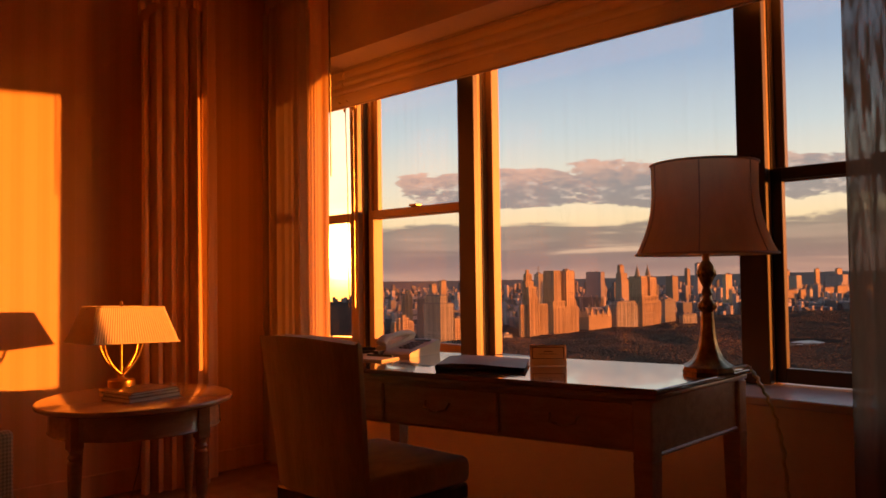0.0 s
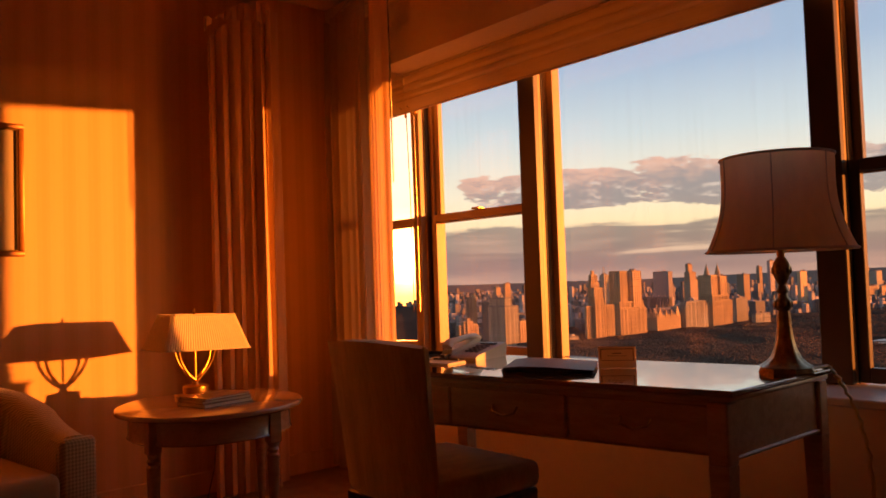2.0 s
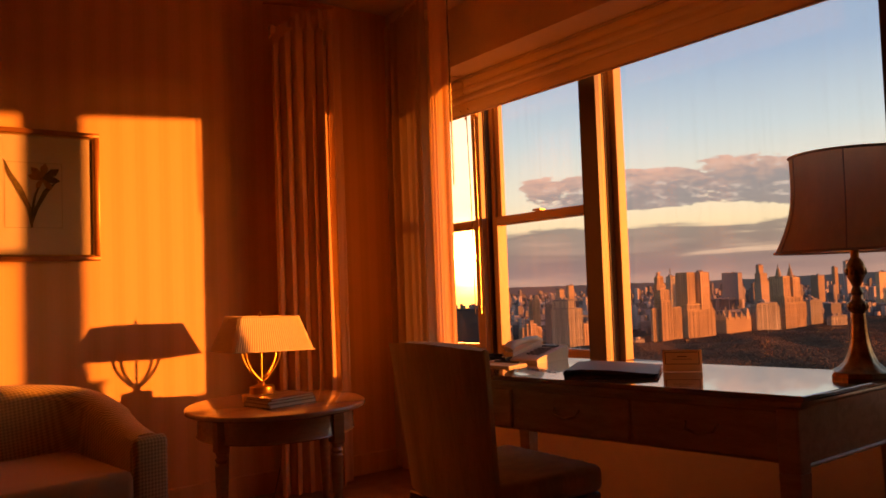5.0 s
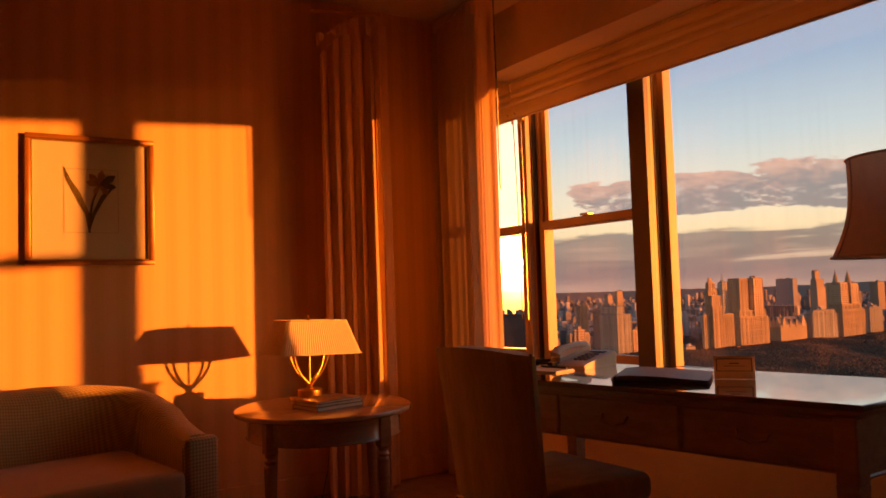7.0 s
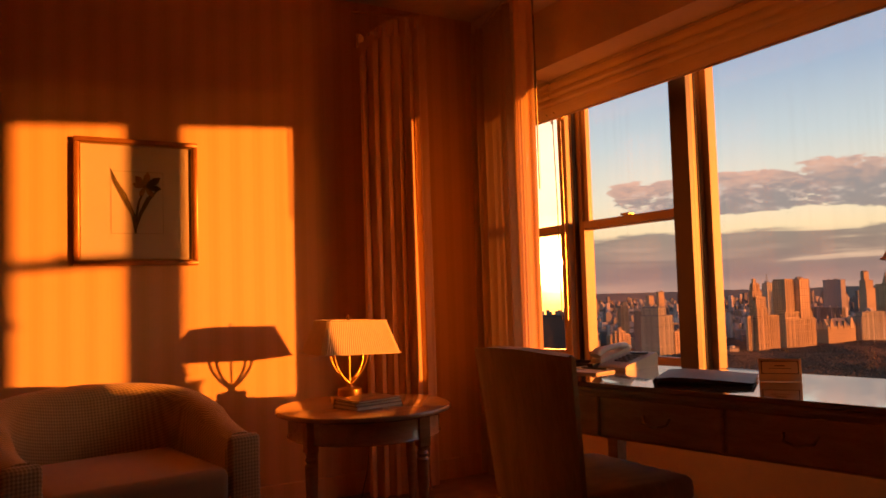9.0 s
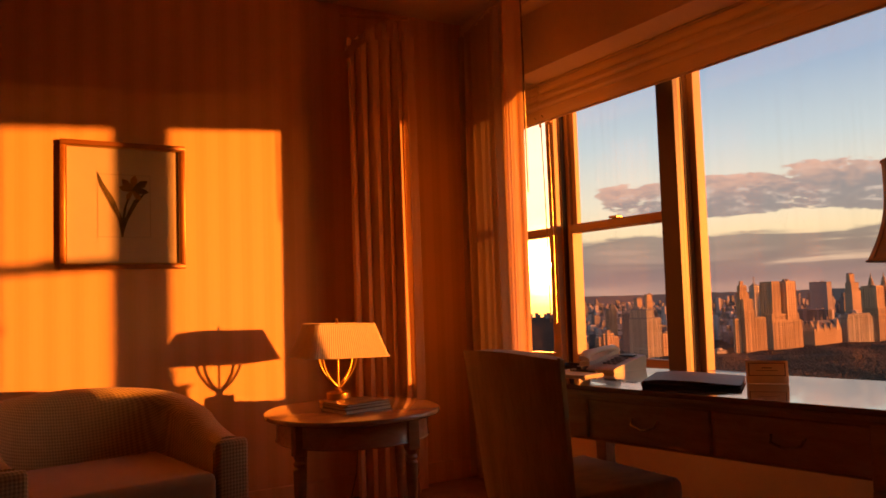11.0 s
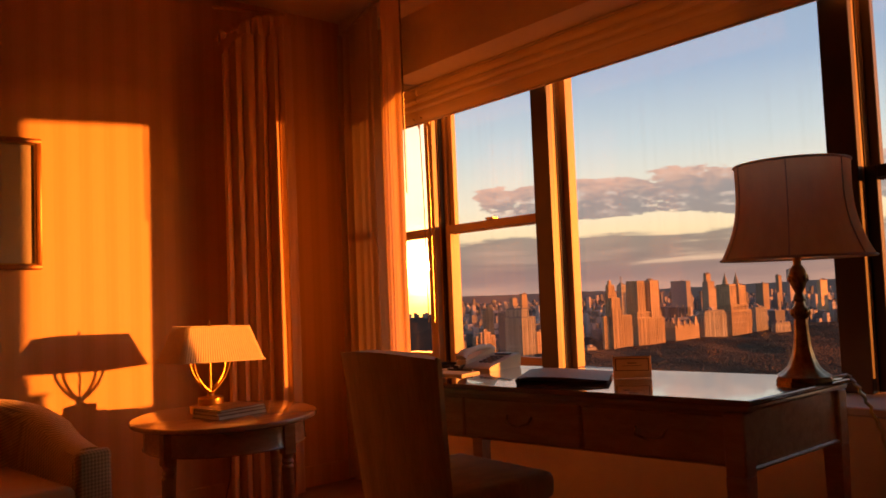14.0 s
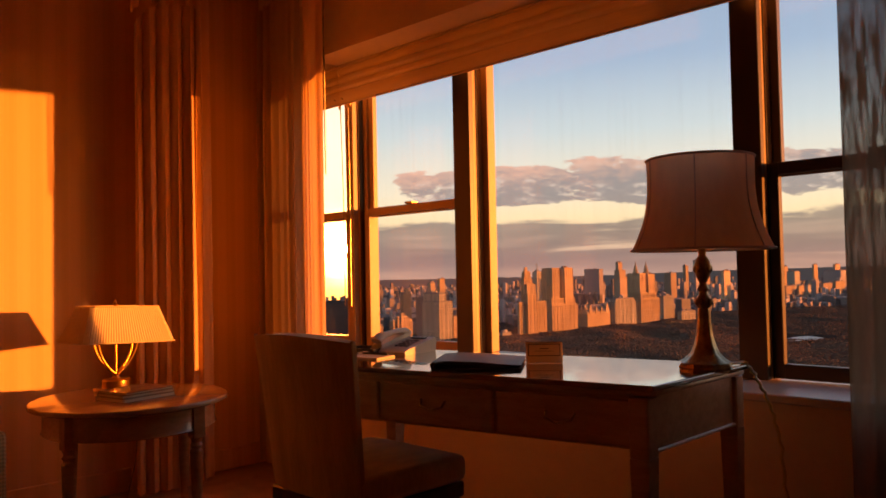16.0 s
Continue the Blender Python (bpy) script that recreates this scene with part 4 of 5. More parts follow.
def bouillotte_lamp():
    """Brass desk lamp with a lyre stem and an oblong pleated shade."""
    lx, ly = 1.450, 3.468
    l = thing("table_lamp", (lx, ly, TAB_Z), "brass lyre table lamp with pleated cream shade", "lamp", rz=3)
    l.scale = (0.90, 0.90, 0.90)
    part("foot", boxes((-0.092, 0.092, -0.050, 0.050, 0.0, 0.016), bevel=0.003), OLDBRASS, l)
    part("drum", lathe([(0.062, 0.016), (0.064, 0.020), (0.064, 0.050), (0.060, 0.054), (0.020, 0.060), (0.014, 0.072), (0.020, 0.080), (0.012, 0.086)], 36), BRASS, l, smooth=True)
    for s in (-1, 1):
        for y in (-0.026, 0.026):
            pts = []
            for i in range(13):
                a = math.pi / 2 * i / 12
                pts.append((s * (0.004 + 0.092 * math.sin(a)), y * (0.3 + 0.7 * i / 12), 0.082 + 0.152 * (1 - math.cos(a)) ** 0.64))
            pts.append((s * 0.096, y, 0.250))
            part("lyre_arm", tube(pts, 0.007, 10, radii=[0.0075 - 0.0015 * i / 13 for i in range(14)]), BRASS, l, smooth=True)
        part("socket", lathe([(0.010, 0.244), (0.016, 0.248), (0.016, 0.256), (0.010, 0.260)], 16, at=(s * 0.096, 0, 0)), BRASS, l, smooth=True)
    part("centre_rod", tube([(0, 0, 0.08), (0, 0, 0.432)], 0.005, 10), BRASS, l)
    part("cross_bar", boxes((-0.112, 0.112, -0.005, 0.005, 0.249, 0.257), bevel=0.002), BRASS, l)
    part("finial", lathe([(0.004, 0.413), (0.010, 0.417), (0.005, 0.422), (0.008, 0.430), (0.004, 0.440), (0.001, 0.447)], 16), BRASS, l, smooth=True)
    # oblong shade with cut corners, finely pleated
    zb, zt = 0.240, 0.412
    bm = bmesh.new()

    def loop(hw, hd, cut, z, pleat):
        corners = [(hw - cut, -hd), (hw, -hd + cut), (hw, hd - cut), (hw - cut, hd), (-hw + cut, hd), (-hw, hd - cut), (-hw, -hd + cut), (-hw + cut, -hd)]
        counts = (6, 40, 6, 64, 6, 40, 6, 64)
        pts, k = [], 0
        for q in range(8):
            (xa, ya), (xb, yb) = corners[q], corners[(q + 1) % 8]
            for i in range(counts[q]):
                f = i / counts[q]
                x, y = xa + (xb - xa) * f, ya + (yb - ya) * f
                s = 1 + (pleat if k % 2 else -pleat)
                pts.append(bm.verts.new((x * s, y * s, z)))
                k += 1
        return pts
    rings = [loop(0.232 - 0.058 * j / 4, 0.150 - 0.058 * j / 4, 0.022 - 0.006 * j / 4, zb + (zt - zb) * j / 4, 0.010) for j in range(5)]
    n = len(rings[0])
    for a, b in zip(rings, rings[1:]):
        for i in range(n):
            bm.faces.new((a[i], a[(i + 1) % n], b[(i + 1) % n], b[i]))
    shade = part("shade", bm, PLEAT, l, "finely pleated cream shade")
    shade.rotation_euler = (0, radians(1.8), 0)     # sits a little askew
    for hw, hd, z in ((0.234, 0.152, zb), (0.176, 0.094, zt)):
        k = 0.02
        ring = [(hw - k, -hd), (hw, -hd + k), (hw, hd - k), (hw - k, hd), (-hw + k, hd), (-hw, hd - k), (-hw, -hd + k), (-hw + k, -hd), (hw - k, -hd)]
        part("rim_trim", tube([(x, y, z) for x, y in ring], 0.0035, 6), PLEAT, shade)
    part("shade_spider", boxes((-0.174, 0.174, -0.002, 0.002, zt - 0.006, zt - 0.003), (-0.002, 0.002, -0.092, 0.092, zt - 0.010, zt - 0.0065)), BRASS, l)
    solid("lamp_cord", tube([(lx + 0.09, ly + 0.03, TAB_Z + 0.006), (lx + 0.12, ly + 0.05, TAB_Z + 0.006), (lx + 0.14, ly + 0.08, TAB_Z - 0.02), (lx + 0.16, ly + 0.12, TAB_Z - 0.12), (lx + 0.17, ly + 0.2, 0.2), (lx + 0.17, ly + 0.3, 0.006)], 0.003, 6), OLDBRASS, "thin brown lamp cord behind the side table", "cord")


def books():
    z = TAB_Z
    for i, (w, d, h, rz, mat, lab) in enumerate(((0.245, 0.190, 0.016, 12, COVER2, "hardback book at the bottom of a small pile"), (0.240, 0.180, 0.012, 9, COVER1, "glossy magazine on a small pile"), (0.232, 0.176, 0.010, 14, COVER1, "glossy magazine on top of a small pile"))):
        b = thing("book" if i == 0 else "magazine", (1.412, 3.176, z), lab, "book" if i == 0 else "magazine", rz=rz)
        part("page_block", boxes((-w / 2 + 0.004, w / 2 - 0.004, -d / 2 + 0.004, d / 2 - 0.004, 0.0022, h - 0.0022)), PAPER, b)
        part("cover", boxes((-w / 2, w / 2, -d / 2, d / 2, 0, 0.002), (-w / 2, w / 2, -d / 2, d / 2, h - 0.002, h), (-w / 2, w / 2, d / 2 - 0.002, d / 2, 0.002, h - 0.002)), mat, b)
        z += h + 0.0004


def armchair():
    """Tub chair: back and arms in one sweep, loose seat cushion."""
    c = thing("armchair", (0.425, 2.80, 0), "tub armchair in tan lozenge-woven upholstery", "armchair", rz=9)
    c.scale = (0.93, 0.93, 1.0)
    # plan path of the shell's middle line, from one arm front round the back to the other
    path = []
    hw, depth = 0.395, 0.74
    for i in range(13):
        path.append((-hw - 0.01 * math.sin(i / 12 * 3.1), 0.07 + (depth - 0.37) * i / 12))
    for i in range(1, 24):
        a = math.pi - math.pi * i / 24
        path.append((hw * math.cos(a) * (1 + 0.04 * math.sin(a)), 0.07 + depth - 0.37 + 0.36 * math.sin(a) ** 0.75))
    for i in range(13):
        path.append((hw + 0.01 * math.sin((12 - i) / 12 * 3.1), 0.07 + (depth - 0.37) * (12 - i) / 12))
    n = len(path)
    bm = bmesh.new()
    rings = []
    for i, (x, y) in enumerate(path):
        ax, ay = path[max(i - 1, 0)]
        bx, by = path[min(i + 1, n - 1)]
        d = Vector((bx - ax, by - ay, 0)).normalized()
        out = Vector((-d.y, d.x, 0))            # to the outside of the tub
        f = min(i, n - 1 - i) / (n // 2)
        top = 0.585 + 0.150 * (1 / (1 + math.exp(-(f - 0.53) * 9))) + 0.010 * f
        w = 0.062 + 0.010 * f
        lean = 0.06 * f
        sec = [(-w, 0.10), (-w, top - 0.055), (-w * 0.86, top - 0.022), (-w * 0.45, top - 0.003), (0, top), (w * 0.5, top - 0.004), (w * 0.95, top - 0.022), (w * 1.05, top - 0.05), (w * 0.95, top - 0.12), (w * 0.8, 0.10)]
        rings.append([bm.verts.new(Vector((x, y, 0)) + out * (o + lean * max(0, z - 0.35) / 0.35) + Vector((0, 0, z))) for o, z in sec])
    m = len(rings[0])
    for a, b in zip(rings, rings[1:]):
        for k in range(m):
            bm.faces.new((a[k], a[(k + 1) % m], b[(k + 1) % m], b[k]))
    bm.faces.new(list(reversed(rings[0])))
    bm.faces.new(rings[-1])
    part("shell", bm, SOFA, c, "rounded back and arms", True)
    for s in (-1, 1):
        part("arm_front", boxes((s * hw - 0.066, s * hw + 0.066, 0.02, 0.068, 0.10, 0.582), bevel=0.02, seg=3), SOFA, c, smooth=True)
    seat = bmesh.new()
    box(seat, -0.325, 0.325, 0.005, 0.66, 0.345, 0.475, bevel=0.035, seg=4)
    for v in seat.verts:
        if v.co.z > 0.41:
            v.co.z += 0.022 * (1 - (v.co.x / 0.33) ** 2) * (1 - ((v.co.y - 0.33) / 0.34) ** 2)
    part("seat_cushion", seat, SEATCLOTH, c, "plump seat cushion", True)
    part("seat_base", boxes((-0.33, 0.33, 0.03, 0.70, 0.10, 0.344), bevel=0.01), SOFA, c)
    for x in (-0.36, 0.36):
        for y in (0.07, 0.70):
            part("leg", tube([(x, y, 0.10), (x, y, 0.0)], 0.02, 10, radii=[0.026, 0.016]), DARKWOOD, c)


def framed_print():
    x0, x1, z0, z1 = 0.293, 0.856, 1.2565, 1.867
    cx, cz = (x0 + x1) / 2, (z0 + z1) / 2
    p = thing("framed_print", (cx, PIC_Y, cz), "gilt-framed botanical print hanging on the wall", "picture")
    hw, hh, b = (x1 - x0) / 2, (z1 - z0) / 2, 0.024
    part("frame", boxes((-hw, hw, -0.032, -0.004, hh - b, hh), (-hw, hw, -0.032, -0.004, -hh, -hh + b), (-hw, -hw + b, -0.032, -0.004, -hh + b, hh - b), (hw - b, hw, -0.032, -0.004, -hh + b, hh - b), bevel=0.005, seg=2), GOLDFRAME, p, smooth=True)
    part("inner_slip", boxes((-hw + b, hw - b, -0.024, -0.006, hh - b - 0.006, hh - b), (-hw + b, hw - b, -0.024, -0.006, -hh + b, -hh + b + 0.006), (-hw + b, -hw + b + 0.006, -0.024, -0.006, -hh + b + 0.006, hh - b - 0.006), (hw - b - 0.006, hw - b, -0.024, -0.006, -hh + b + 0.006, hh - b - 0.006)), BRASS, p)
    part("mount", boxes((-hw + b, hw - b, -0.010, -0.005, -hh + b, hh - b)), MAT, p, "cream mount")
    lw, a, bb, c0, c1 = 0.0013, -0.118, 0.118, -0.150, 0.150
    part("ruled_line", boxes((a, bb, -0.0118, -0.0102, c1 - lw, c1 + lw), (a, bb, -0.0118, -0.0102, c0 - lw, c0 + lw), (a - lw, a + lw, -0.0118, -0.0102, c0, c1), (bb - lw, bb + lw, -0.0118, -0.0102, c0, c1)), LINE, p)

    def blade(name, pts, widths, mat):
        bm = bmesh.new()
        L, R = [], []
        for i, (x, z) in enumerate(pts):
            ax, az = pts[max(0, i - 1)]
            bx, bz = pts[min(len(pts) - 1, i + 1)]
            d = Vector((bx - ax, bz - az)).normalized()
            L.append(bm.verts.new((x - d.y * widths[i], -0.0125 - 0.0003 * len(p.children), z + d.x * widths[i])))
            R.append(bm.verts.new((x + d.y * widths[i], -0.0125 - 0.0003 * len(p.children), z - d.x * widths[i])))
        for i in range(len(pts) - 1):
            bm.faces.new((L[i], R[i], R[i + 1], L[i + 1]))
        part(name, bm, mat, p)
    blade("printed_stem", [(-0.01, -0.15), (-0.008, -0.08), (0.005, 0.0), (0.03, 0.06)], [0.005, 0.006, 0.005, 0.004], INK)
    blade("printed_leaf", [(-0.012, -0.14), (-0.02, -0.06), (-0.06, 0.03), (-0.10, 0.10), (-0.12, 0.16)], [0.003, 0.009, 0.013, 0.009, 0.001], INK)
    blade("printed_leaf", [(-0.008, -0.13), (0.01, -0.06), (0.05, 0.02), (0.09, 0.06)], [0.003, 0.008, 0.011, 0.002], INK)
    for a0, ln, wd in ((80, 0.075, 0.022), (130, 0.07, 0.022), (35, 0.085, 0.024), (-5, 0.075, 0.020), (165, 0.06, 0.020), (240, 0.05, 0.016), (310, 0.06, 0.018)):
        ca, sa = math.cos(radians(a0)), math.sin(radians(a0))
        blade("printed_petal", [(0.035 + ca * ln * f, 0.075 + sa * ln * f) for f in (0, 0.35, 0.7, 1.0)], [0.003, wd * 0.6, wd * 0.75, 0.002], INK if a0 in (35, -5) else PETAL)
    g = part("glazing", boxes((-hw + b, hw - b, -0.0215, -0.0195, -hh + b, hh - b)), PICGLASS, p)
    g.visible_shadow = False


side_table()
bouillotte_lamp()
books()
armchair()
framed_print()


# ---- the city and the park below ----
STONE = facade_material("limestone_facade", (0.46, 0.30, 0.165), (0.11, 0.08, 0.055), 3.5, 3.1, 0.45)
BRICKF = facade_material("brick_facade", (0.36, 0.24, 0.15), (0.12, 0.085, 0.06), 3.5, 3.2)
WHITEF = facade_material("white_brick_facade", (0.41, 0.345, 0.255), (0.10, 0.085, 0.065), 3.5, 3.2, 0.45)
CITY = facade_material("distant_city_walls", (0.25, 0.20, 0.18), (0.10, 0.085, 0.08), 5.0, 7.0, 0.4, 1.5)
ROOFING = material("grey_roofing", (0.16, 0.14, 0.135), 0.9, scale=0.05)
COPPER = material("dark_slate_roof", (0.10, 0.09, 0.09), 0.7, scale=0.2)
GROUNDM = material("winter_ground", (0.085, 0.060, 0.043), 0.95, second=(0.035, 0.03, 0.025), scale=0.004, mottle=0.4, spec=0.0)
TREES = material("bare_winter_trees", (0.10, 0.070, 0.050), 1.0, second=(0.075, 0.053, 0.039), scale=0.05, mottle=0.45, spec=0.0)
# ridge paler than the ground: distance haze is put into the colour
RIDGE = material("haze_tinted_ridge", (0.24, 0.165, 0.125), 1.0, scale=0.002, spec=0.0)
WATER = material("pond_water", (0.12, 0.12, 0.13), 0.3, scale=0.02)
CITY_TURN = -4.0           # degrees by which the street grid stands off the room


def footprint(h0, h1, h2, dist):
    """The near corner of a block on the street grid, its lit front and its shaded side, from the headings of its three visible corners."""
    c = heading(h1, dist)
    out = []
    for h, way in ((h2, 90.0 - CITY_TURN), (h0, -CITY_TURN)):
        u, v = heading(way, 1.0), heading(h, 1.0)
        out.append(max(3.0, (c.y * v.x - c.x * v.y) / (u.x * v.y - u.y * v.x)))
    return c, out[0], out[1]


def tower(mat, dist, label, tiers):
    """A building from set-back tiers (headings of left, near and right corner, elevation of the top, set-back)."""
    at, w0, d0 = footprint(*tiers[0][:3], dist)
    b = thing("apartment_building", (at.x, at.y, GROUND), label, "building", rz=CITY_TURN)
    turn = Matrix.Rotation(radians(-CITY_TURN), 3, "Z")
    rnd = random.Random(int(tiers[0][0] * 100))
    for k, (h0, h1, h2, el, back) in enumerate(tiers):
        c, w, d = footprint(h0, h1, h2, dist + back)
        q = turn @ (c - at)
        z1 = 1.08 - GROUND + (dist + back) * math.tan(radians(el))
        z0 = 0.5 * k
        wall = part("wall", boxes((q.x, q.x + w, q.y, q.y + d, z0, z1)), mat, b)
        if dist < 1700 and w > 9 and z1 - z0 > 8:
            relief = bmesh.new()
            n = max(2, int(w / 4.2))
            for i in range(n + 1):
                px = q.x + i * w / n
                box(relief, px - 0.55, px + 0.55, q.y - 0.7, q.y + 0.1, z0, z1 - 1.2)
            n = max(2, int(d / 4.2))
            for i in range(n + 1):
                py = q.y + i * d / n
                box(relief, q.x - 0.7, q.x + 0.1, py - 0.55, py + 0.55, z0, z1 - 1.2)
            for z in range(int(z0) + 7, int(z1) - 3, 11):
                box(relief, q.x - 0.95, q.x + w + 0.3, q.y - 0.95, q.y + d, z, z + 0.8)
            part("stone_piers", relief, mat, wall)
        part("roof", boxes((q.x - 0.6, q.x + w + 0.4, q.y - 0.6, q.y + d + 0.4, z1 + 0.02, z1 + 1.0), (q.x + 0.4, q.x + w - 0.6, q.y + 0.4, q.y + d - 0.6, z1 + 1.0, z1 + 1.5)), mat if len(tiers) > 2 else ROOFING, b)
        if k == len(tiers) - 1 and w > 8:
            for i in range(3):
                bx, by, bw = q.x + rnd.uniform(0.2, 0.8) * w, q.y + rnd.uniform(0.2, 0.8) * d, min(rnd.uniform(2.0, 5.0), w * 0.3)
                part("roof_bulkhead", boxes((bx - bw / 2, bx + bw / 2, by - bw / 2, by + bw / 2, z1 + 1.5, z1 + 1.5 + rnd.uniform(1.5, 4.0))), ROOFING if i else mat, b)
    return b


# each row: wall, distance of the near corner, label, tiers
PARK_FRONT = [
    (STONE, 1240, "stepped limestone apartment building lit orange by the sun", ((50.95, 51.03, 52.97, -2.30, 0), (51.50, 51.67, 52.29, -1.73, 6), (51.52, 51.64, 52.22, -0.98, 8), (51.20, 51.41, 51.98, -0.56, 10), (51.29, 51.46, 51.87, -0.02, 12), (51.42, 51.51, 51.67, 0.27, 14),)),
    (STONE, 1300, "twin-slab limestone tower glowing in low sun", ((53.01, 53.42, 55.21, -2.50, 0), (53.02, 53.39, 55.06, -2.05, 3), (52.74, 53.48, 53.97, 0.18, 6), (53.81, 54.38, 54.95, 0.17, 27),)),
    (WHITEF, 1480, "pale slim apartment tower behind the park front", ((52.08, 52.37, 52.70, -0.04, 0),)),
    (WHITEF, 1435, "white stone apartment block with a mansard storey", ((57.51, 57.91, 59.37, -2.35, 0), (57.59, 57.99, 59.26, -2.11, 2),)),
    (STONE, 1501, "twin-towered limestone apartment building above the park", ((58.94, 59.73, 61.02, -2.13, 0), (58.91, 59.74, 60.83, -1.73, 3), (58.84, 59.70, 60.09, -0.31, 6), (59.86, 60.29, 60.72, -0.40, 25),)),
]
WEST_STREETS = [
    (BRICKF, 1850, "red brick tower with a ragged crown", ((57.87, 58.31, 58.83, -0.57, 0), (57.93, 58.29, 58.72, -0.04, 2), (58.02, 58.22, 58.50, 0.49, 4),)),
    (WHITEF, 1600, "plain pale apartment block beside the twin towers", ((60.98, 61.29, 61.99, -1.95, 0),)),
    (BRICKF, 2100, "dark brick tower with one lit side", ((61.38, 61.84, 62.22, -0.31, 0),)),
    (CITY, 2400, "grey distant slab on the skyline", ((55.80, 56.85, 57.13, 0.07, 0),)),
    (CITY, 1620, "long low block behind the gabled house", ((54.91, 56.84, 57.04, -1.77, 0),)),
    (CITY, 1700, "low apartment block among the western streets", ((62.09, 62.52, 63.12, -2.20, 0),)),
    (WHITEF, 1560, "low pale-roofed building at the edge of the park", ((62.26, 62.49, 63.40, -3.03, 0),)),
    (BRICKF, 2600, "distant tower on the skyline", ((62.66, 62.85, 63.04, 0.19, 0),)),
    (CITY, 2650, "tall grey distant tower on the skyline", ((63.35, 63.54, 63.81, 0.57, 0),)),
    (BRICKF, 2500, "distant brick tower on the skyline", ((63.87, 64.09, 64.47, 0.04, 0),)),
    (STONE, 2300, "distant stone block over the western streets", ((65.17, 65.39, 65.80, -0.22, 0),)),
]
AVENUE = [
    (WHITEF, 1180, "white slab apartment block with a lit end wall", ((43.92, 45.13, 46.09, -2.11, 0), (44.01, 45.14, 45.60, -1.49, 1),)),
    (CITY, 1300, "shaded slab behind the white apartment block", ((43.42, 44.01, 44.30, -1.75, 0),)),
    (BRICKF, 1100, "stepped brick apartment building in orange light", ((41.48, 41.73, 43.10, -3.45, 0), (41.90, 42.06, 42.77, -3.17, 2), (42.23, 42.32, 42.53, -2.92, 3),)),
    (BRICKF, 1050, "low brick building in orange light", ((40.19, 40.39, 40.93, -3.75, 0),)),
    (BRICKF, 1500, "slim brick tower far along the avenue", ((42.30, 42.51, 43.05, -1.39, 0), (42.60, 42.69, 42.89, -1.06, 2),)),
    (BRICKF, 1900, "brick tower with shaded sides far off", ((44.28, 44.53, 44.86, -0.68, 0),)),
    (STONE, 2300, "far stone tower on the hazy skyline", ((45.04, 45.20, 45.58, -0.40, 0),)),
    (STONE, 1200, "limestone block near the park's corner", ((46.06, 46.19, 46.69, -3.21, 0),)),
    (WHITEF, 1210, "small pale house among the park trees", ((49.54, 49.78, 50.36, -4.47, 0),)),
]
FAR_SIDE = [
    (BRICKF, 2450, "stone apartment building on the far side of the park", ((69.14, 69.31, 69.87, -1.33, 0),)),
    (STONE, 2520, "stone apartment building on the far side of the park", ((69.97, 70.11, 70.42, -1.30, 0),)),
    (WHITEF, 2560, "stone apartment building on the far side of the park", ((70.46, 70.66, 70.83, -1.27, 0),)),
    (STONE, 2640, "stone apartment building on the far side of the park", ((70.74, 70.91, 71.32, -0.93, 0),)),
    (BRICKF, 2750, "stone apartment building on the far side of the park", ((71.45, 71.58, 72.12, -1.17, 0),)),
    (STONE, 2850, "stone apartment building on the far side of the park", ((72.16, 72.32, 72.89, -1.06, 0),)),
    (STONE, 2950, "stone apartment building on the far side of the park", ((73.02, 73.18, 73.70, -1.11, 0),)),
    (BRICKF, 3050, "stone apartment building on the far side of the park", ((73.87, 74.00, 74.38, -1.01, 0),)),
    (STONE, 3200, "apartment tower rising behind the park front", ((69.11, 69.25, 69.46, 0.01, 0),)),
    (WHITEF, 2950, "apartment tower rising behind the park front", ((69.38, 69.87, 70.18, -0.34, 0),)),
    (STONE, 3200, "apartment tower rising behind the park front", ((70.94, 71.05, 71.28, 0.09, 0),)),
    (BRICKF, 3300, "apartment tower rising behind the park front", ((72.19, 72.33, 72.62, 0.09, 0),)),
    (CITY, 3150, "apartment tower rising behind the park front", ((71.58, 72.64, 72.94, -0.32, 0),)),
]


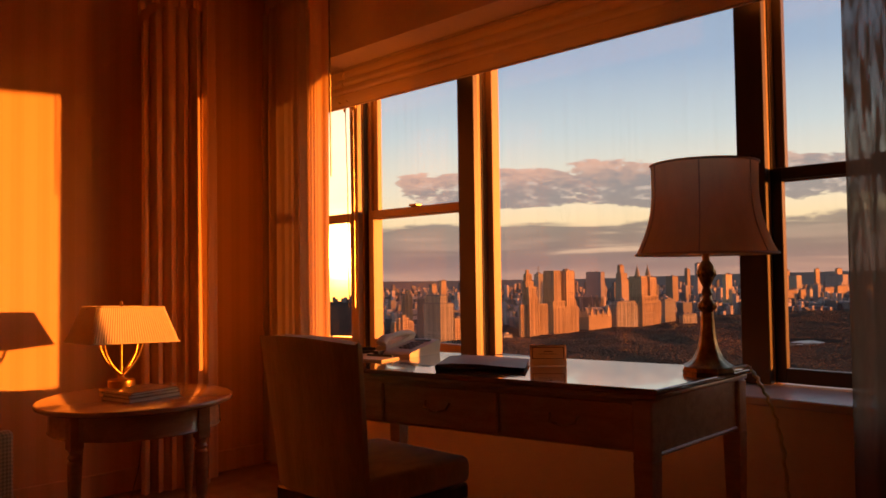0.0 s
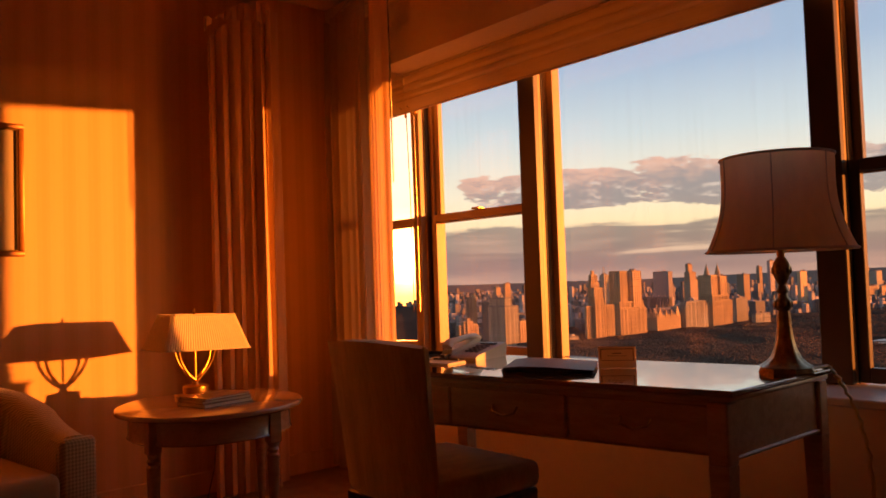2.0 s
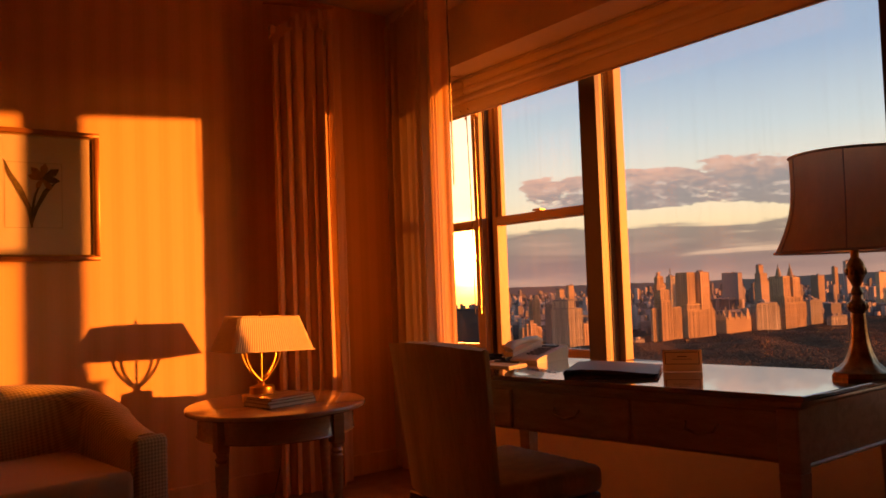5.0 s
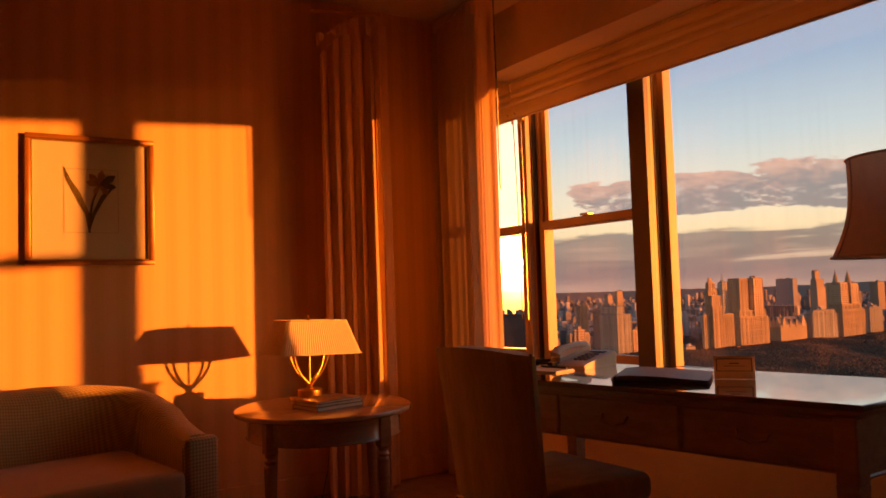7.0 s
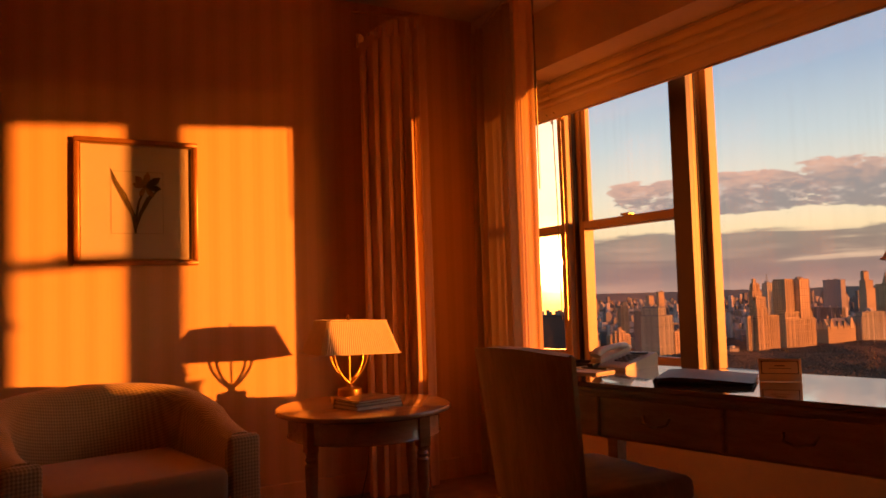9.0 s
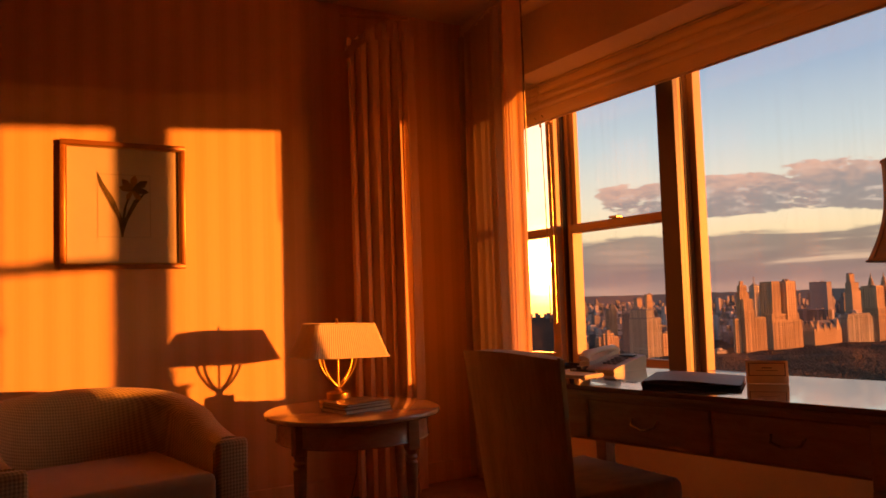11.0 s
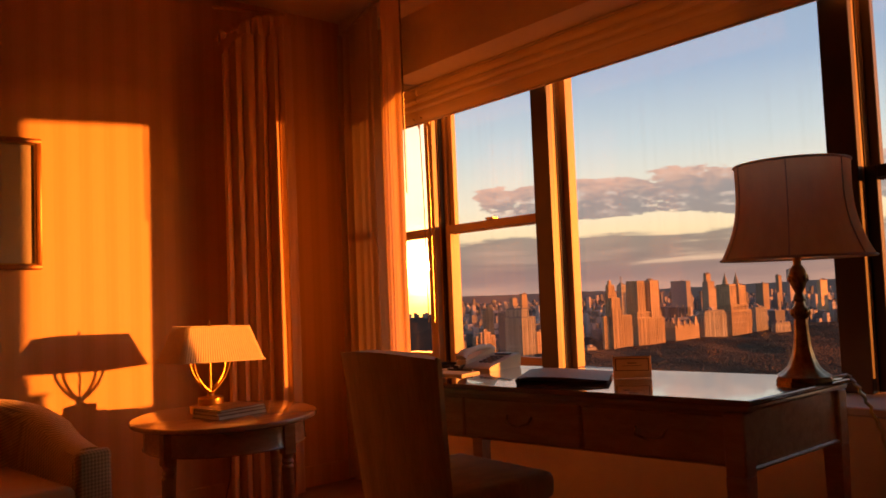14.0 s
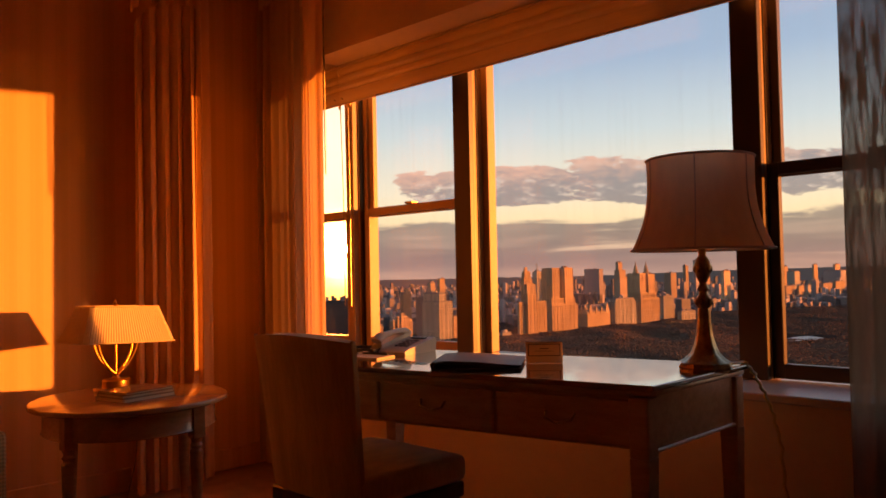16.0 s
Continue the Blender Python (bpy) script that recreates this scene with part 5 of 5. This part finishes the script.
def city():
    for row in PARK_FRONT + WEST_STREETS + AVENUE + FAR_SIDE:
        b = tower(*row)
        if "twin-towered" in row[2]:            # a stepped lantern on each tower
            for h, dist in ((59.42, 1516.0), (60.14, 1536.0)):
                q = Matrix.Rotation(radians(-CITY_TURN), 3, "Z") @ (heading(h, dist) - Vector((b.location.x, b.location.y, 0)))
                part("roof_lantern", lathe([(6.0, 0), (6.0, 5), (4.6, 5.5), (4.4, 11), (3.2, 11.5), (3.0, 16), (1.6, 18), (0.8, 22), (0.2, 27)], 10, at=(q.x, q.y, 96.0)), STONE, b)
        if "slim apartment tower behind" in row[2]:
            for x in (3.0, 6.0):
                part("mast", tube([(x, 4, 106), (x, 4, 122)], 0.5, 6), WHITEF, b)
    gabled_block()
    # everything farther off
    rnd = random.Random(5)
    vs, fs = [], []
    ca, sa = math.cos(radians(CITY_TURN)), math.sin(radians(CITY_TURN))
    for k in range(9500):
        h = rnd.uniform(33, 84) if k < 8700 else rnd.uniform(84, 170)
        d = 1380 + 3250 * rnd.random() ** 0.8
        if h > 48:
            d = max(d, 1380 + (h - 48) * 34 + rnd.uniform(0, 260))
        p = heading(h, d)
        w, e = rnd.uniform(6, 19), rnd.uniform(6, 15)
        t = rnd.choice((8, 10, 12, 14, 16, 18, 22, 28)) * rnd.uniform(0.8, 1.25) * (1 + (d > 2500) * 0.2)
        if h > 84:
            d = max(d, 2200)
            p = heading(h, d)
        if rnd.random() < 0.025:
            t, w = rnd.uniform(34, 70), min(w, 14)
        n = len(vs)
        for z in (GROUND - 1, GROUND + t):
            for sx, sy in ((-1, -1), (1, -1), (1, 1), (-1, 1)):
                x, y = sx * w / 2, sy * e / 2
                vs.append((p.x + x * ca - y * sa, p.y + x * sa + y * ca, z))
        fs += [(n, n + 3, n + 2, n + 1), (n + 4, n + 5, n + 6, n + 7)] + [(n + i, n + (i + 1) % 4, n + 4 + (i + 1) % 4, n + 4 + i) for i in range(4)]
    me = bpy.data.meshes.new("distant_blocks")
    me.from_pydata(vs, [], fs)
    me.materials.append(CITY)
    tagged(new("distant_blocks", me), "hazy low city blocks stretching to the horizon", "city", kind="stuff")


def gabled_block():
    """A gabled apartment house with a steep dark roof, dormers and chimneys."""
    at, w, d = footprint(55.10, 55.95, 57.56, 1373.0)
    b = thing("apartment_house", (at.x, at.y, GROUND), "gabled brick apartment house with steep dark roof", "building", rz=CITY_TURN)
    part("wall", boxes((0, w, 0, d, 0, 34)), STONE, b)
    part("roof", sweep_x([(-0.5, 34.02), (d + 0.5, 34.02), (d * 0.72, 46), (d * 0.28, 46)], 0.2, w - 0.2), COPPER, b)
    for f, half, top in ((0.13, 3.4, 47.0), (0.38, 2.2, 42.5), (0.60, 2.2, 42.5), (0.86, 3.6, 48.5)):
        x = w * f
        part("gable", sweep_y([(x - half, 30), (x + half, 30), (x + half, 37.5), (x + half * 0.5, top - 3), (x, top), (x - half * 0.5, top - 3), (x - half, 37.5)], -1.0, 7), STONE, b)
    for f in (0.2, 0.5, 0.8):
        y = d * f
        part("gable", sweep_x([(y - 3.2, 30), (y + 3.2, 30), (y + 3.2, 38), (y, 46), (y - 3.2, 38)], -1.0, 7), STONE, b)
    for fx, fy in ((0.25, 0.5), (0.5, 0.45), (0.74, 0.5)):
        part("chimney", boxes((w * fx - 1.2, w * fx + 1.2, d * fy - 1.2, d * fy + 1.2, 45, 51.5)), BRICKF, b)
    part("flagpole", tube([(w * 0.5, d * 0.4, 45), (w * 0.5, d * 0.4, 57)], 0.35, 6), WHITEF, b)


def park():
    g = bmesh.new()
    ring = [g.verts.new((4900 * math.cos(2 * math.pi * i / 96), 4900 * math.sin(2 * math.pi * i / 96), GROUND)) for i in range(96)]
    g.faces.new(ring)
    solid("ground", g, GROUNDM, "dark winter ground of the city and park", "ground", "structure")
    # far ridge closing the horizon, haze put into its colour
    r = bmesh.new()
    lo, hi = [], []
    for i in range(221):
        h = 20 + 70 * i / 220
        t = 72 + 26 * min(1.0, max(0.0, (h - 55) / 14)) + 5 * noise.noise((h * 0.35, 2.0, 0)) + 3 * noise.noise((h * 1.9, 7.0, 0))
        lo.append(r.verts.new(heading(h, 4700, GROUND - 2)))
        hi.append(r.verts.new(heading(h, 4860, GROUND + t)))
    for i in range(220):
        r.faces.new((lo[i], lo[i + 1], hi[i + 1], hi[i]))
    solid("backdrop", r, RIDGE, "low ridge on the horizon, haze put into its colour", "ridge", "structure", smooth=True)
    pond = bmesh.new()
    c = heading(70.3, 1210, GROUND + 4)
    pond.faces.new([pond.verts.new((c.x + 42 * math.cos(a) * (1 + 0.2 * math.sin(3 * a)), c.y + 24 * math.sin(a) * (1 + 0.2 * math.cos(2 * a)), c.z)) for a in (2 * math.pi * i / 40 for i in range(40))])
    solid("water", pond, WATER, "pale pond among bare park trees", "water", "structure")
    # bare crowns as ragged clumps
    rnd = random.Random(11)
    vs, fs = [], []
    base = bmesh.new()
    bmesh.ops.create_icosphere(base, subdivisions=1, radius=1.0)
    bv = [v.co.copy() for v in base.verts]
    bf = [tuple(v.index for v in f.verts) for f in base.faces]
    base.free()
    for k in range(56000):
        h = rnd.uniform(46, 79)
        far = 1250 + max(0, h - 48) * 38
        d = 780 + (far - 780) * rnd.random() ** 0.75
        p = heading(h, d)
        if (p - heading(70.3, 1210)).length < 48:
            continue
        r = rnd.uniform(1.2, 2.6)
        n = len(vs)
        for v in bv:
            q = rnd.uniform(0.75, 1.15)
            vs.append((p.x + v.x * r * q, p.y + v.y * r * q, GROUND + 7 + 3 * noise.noise(p * 0.012) + v.z * r * q * 0.28))
        fs += [tuple(n + i for i in f) for f in bf]
    me = bpy.data.meshes.new("park_trees")
    me.from_pydata(vs, [], fs)
    me.polygons.foreach_set("use_smooth", [True] * len(me.polygons))
    me.materials.append(TREES)
    tagged(new("park_trees", me), "bare brown winter trees covering the park", "trees", kind="stuff")


city()
park()
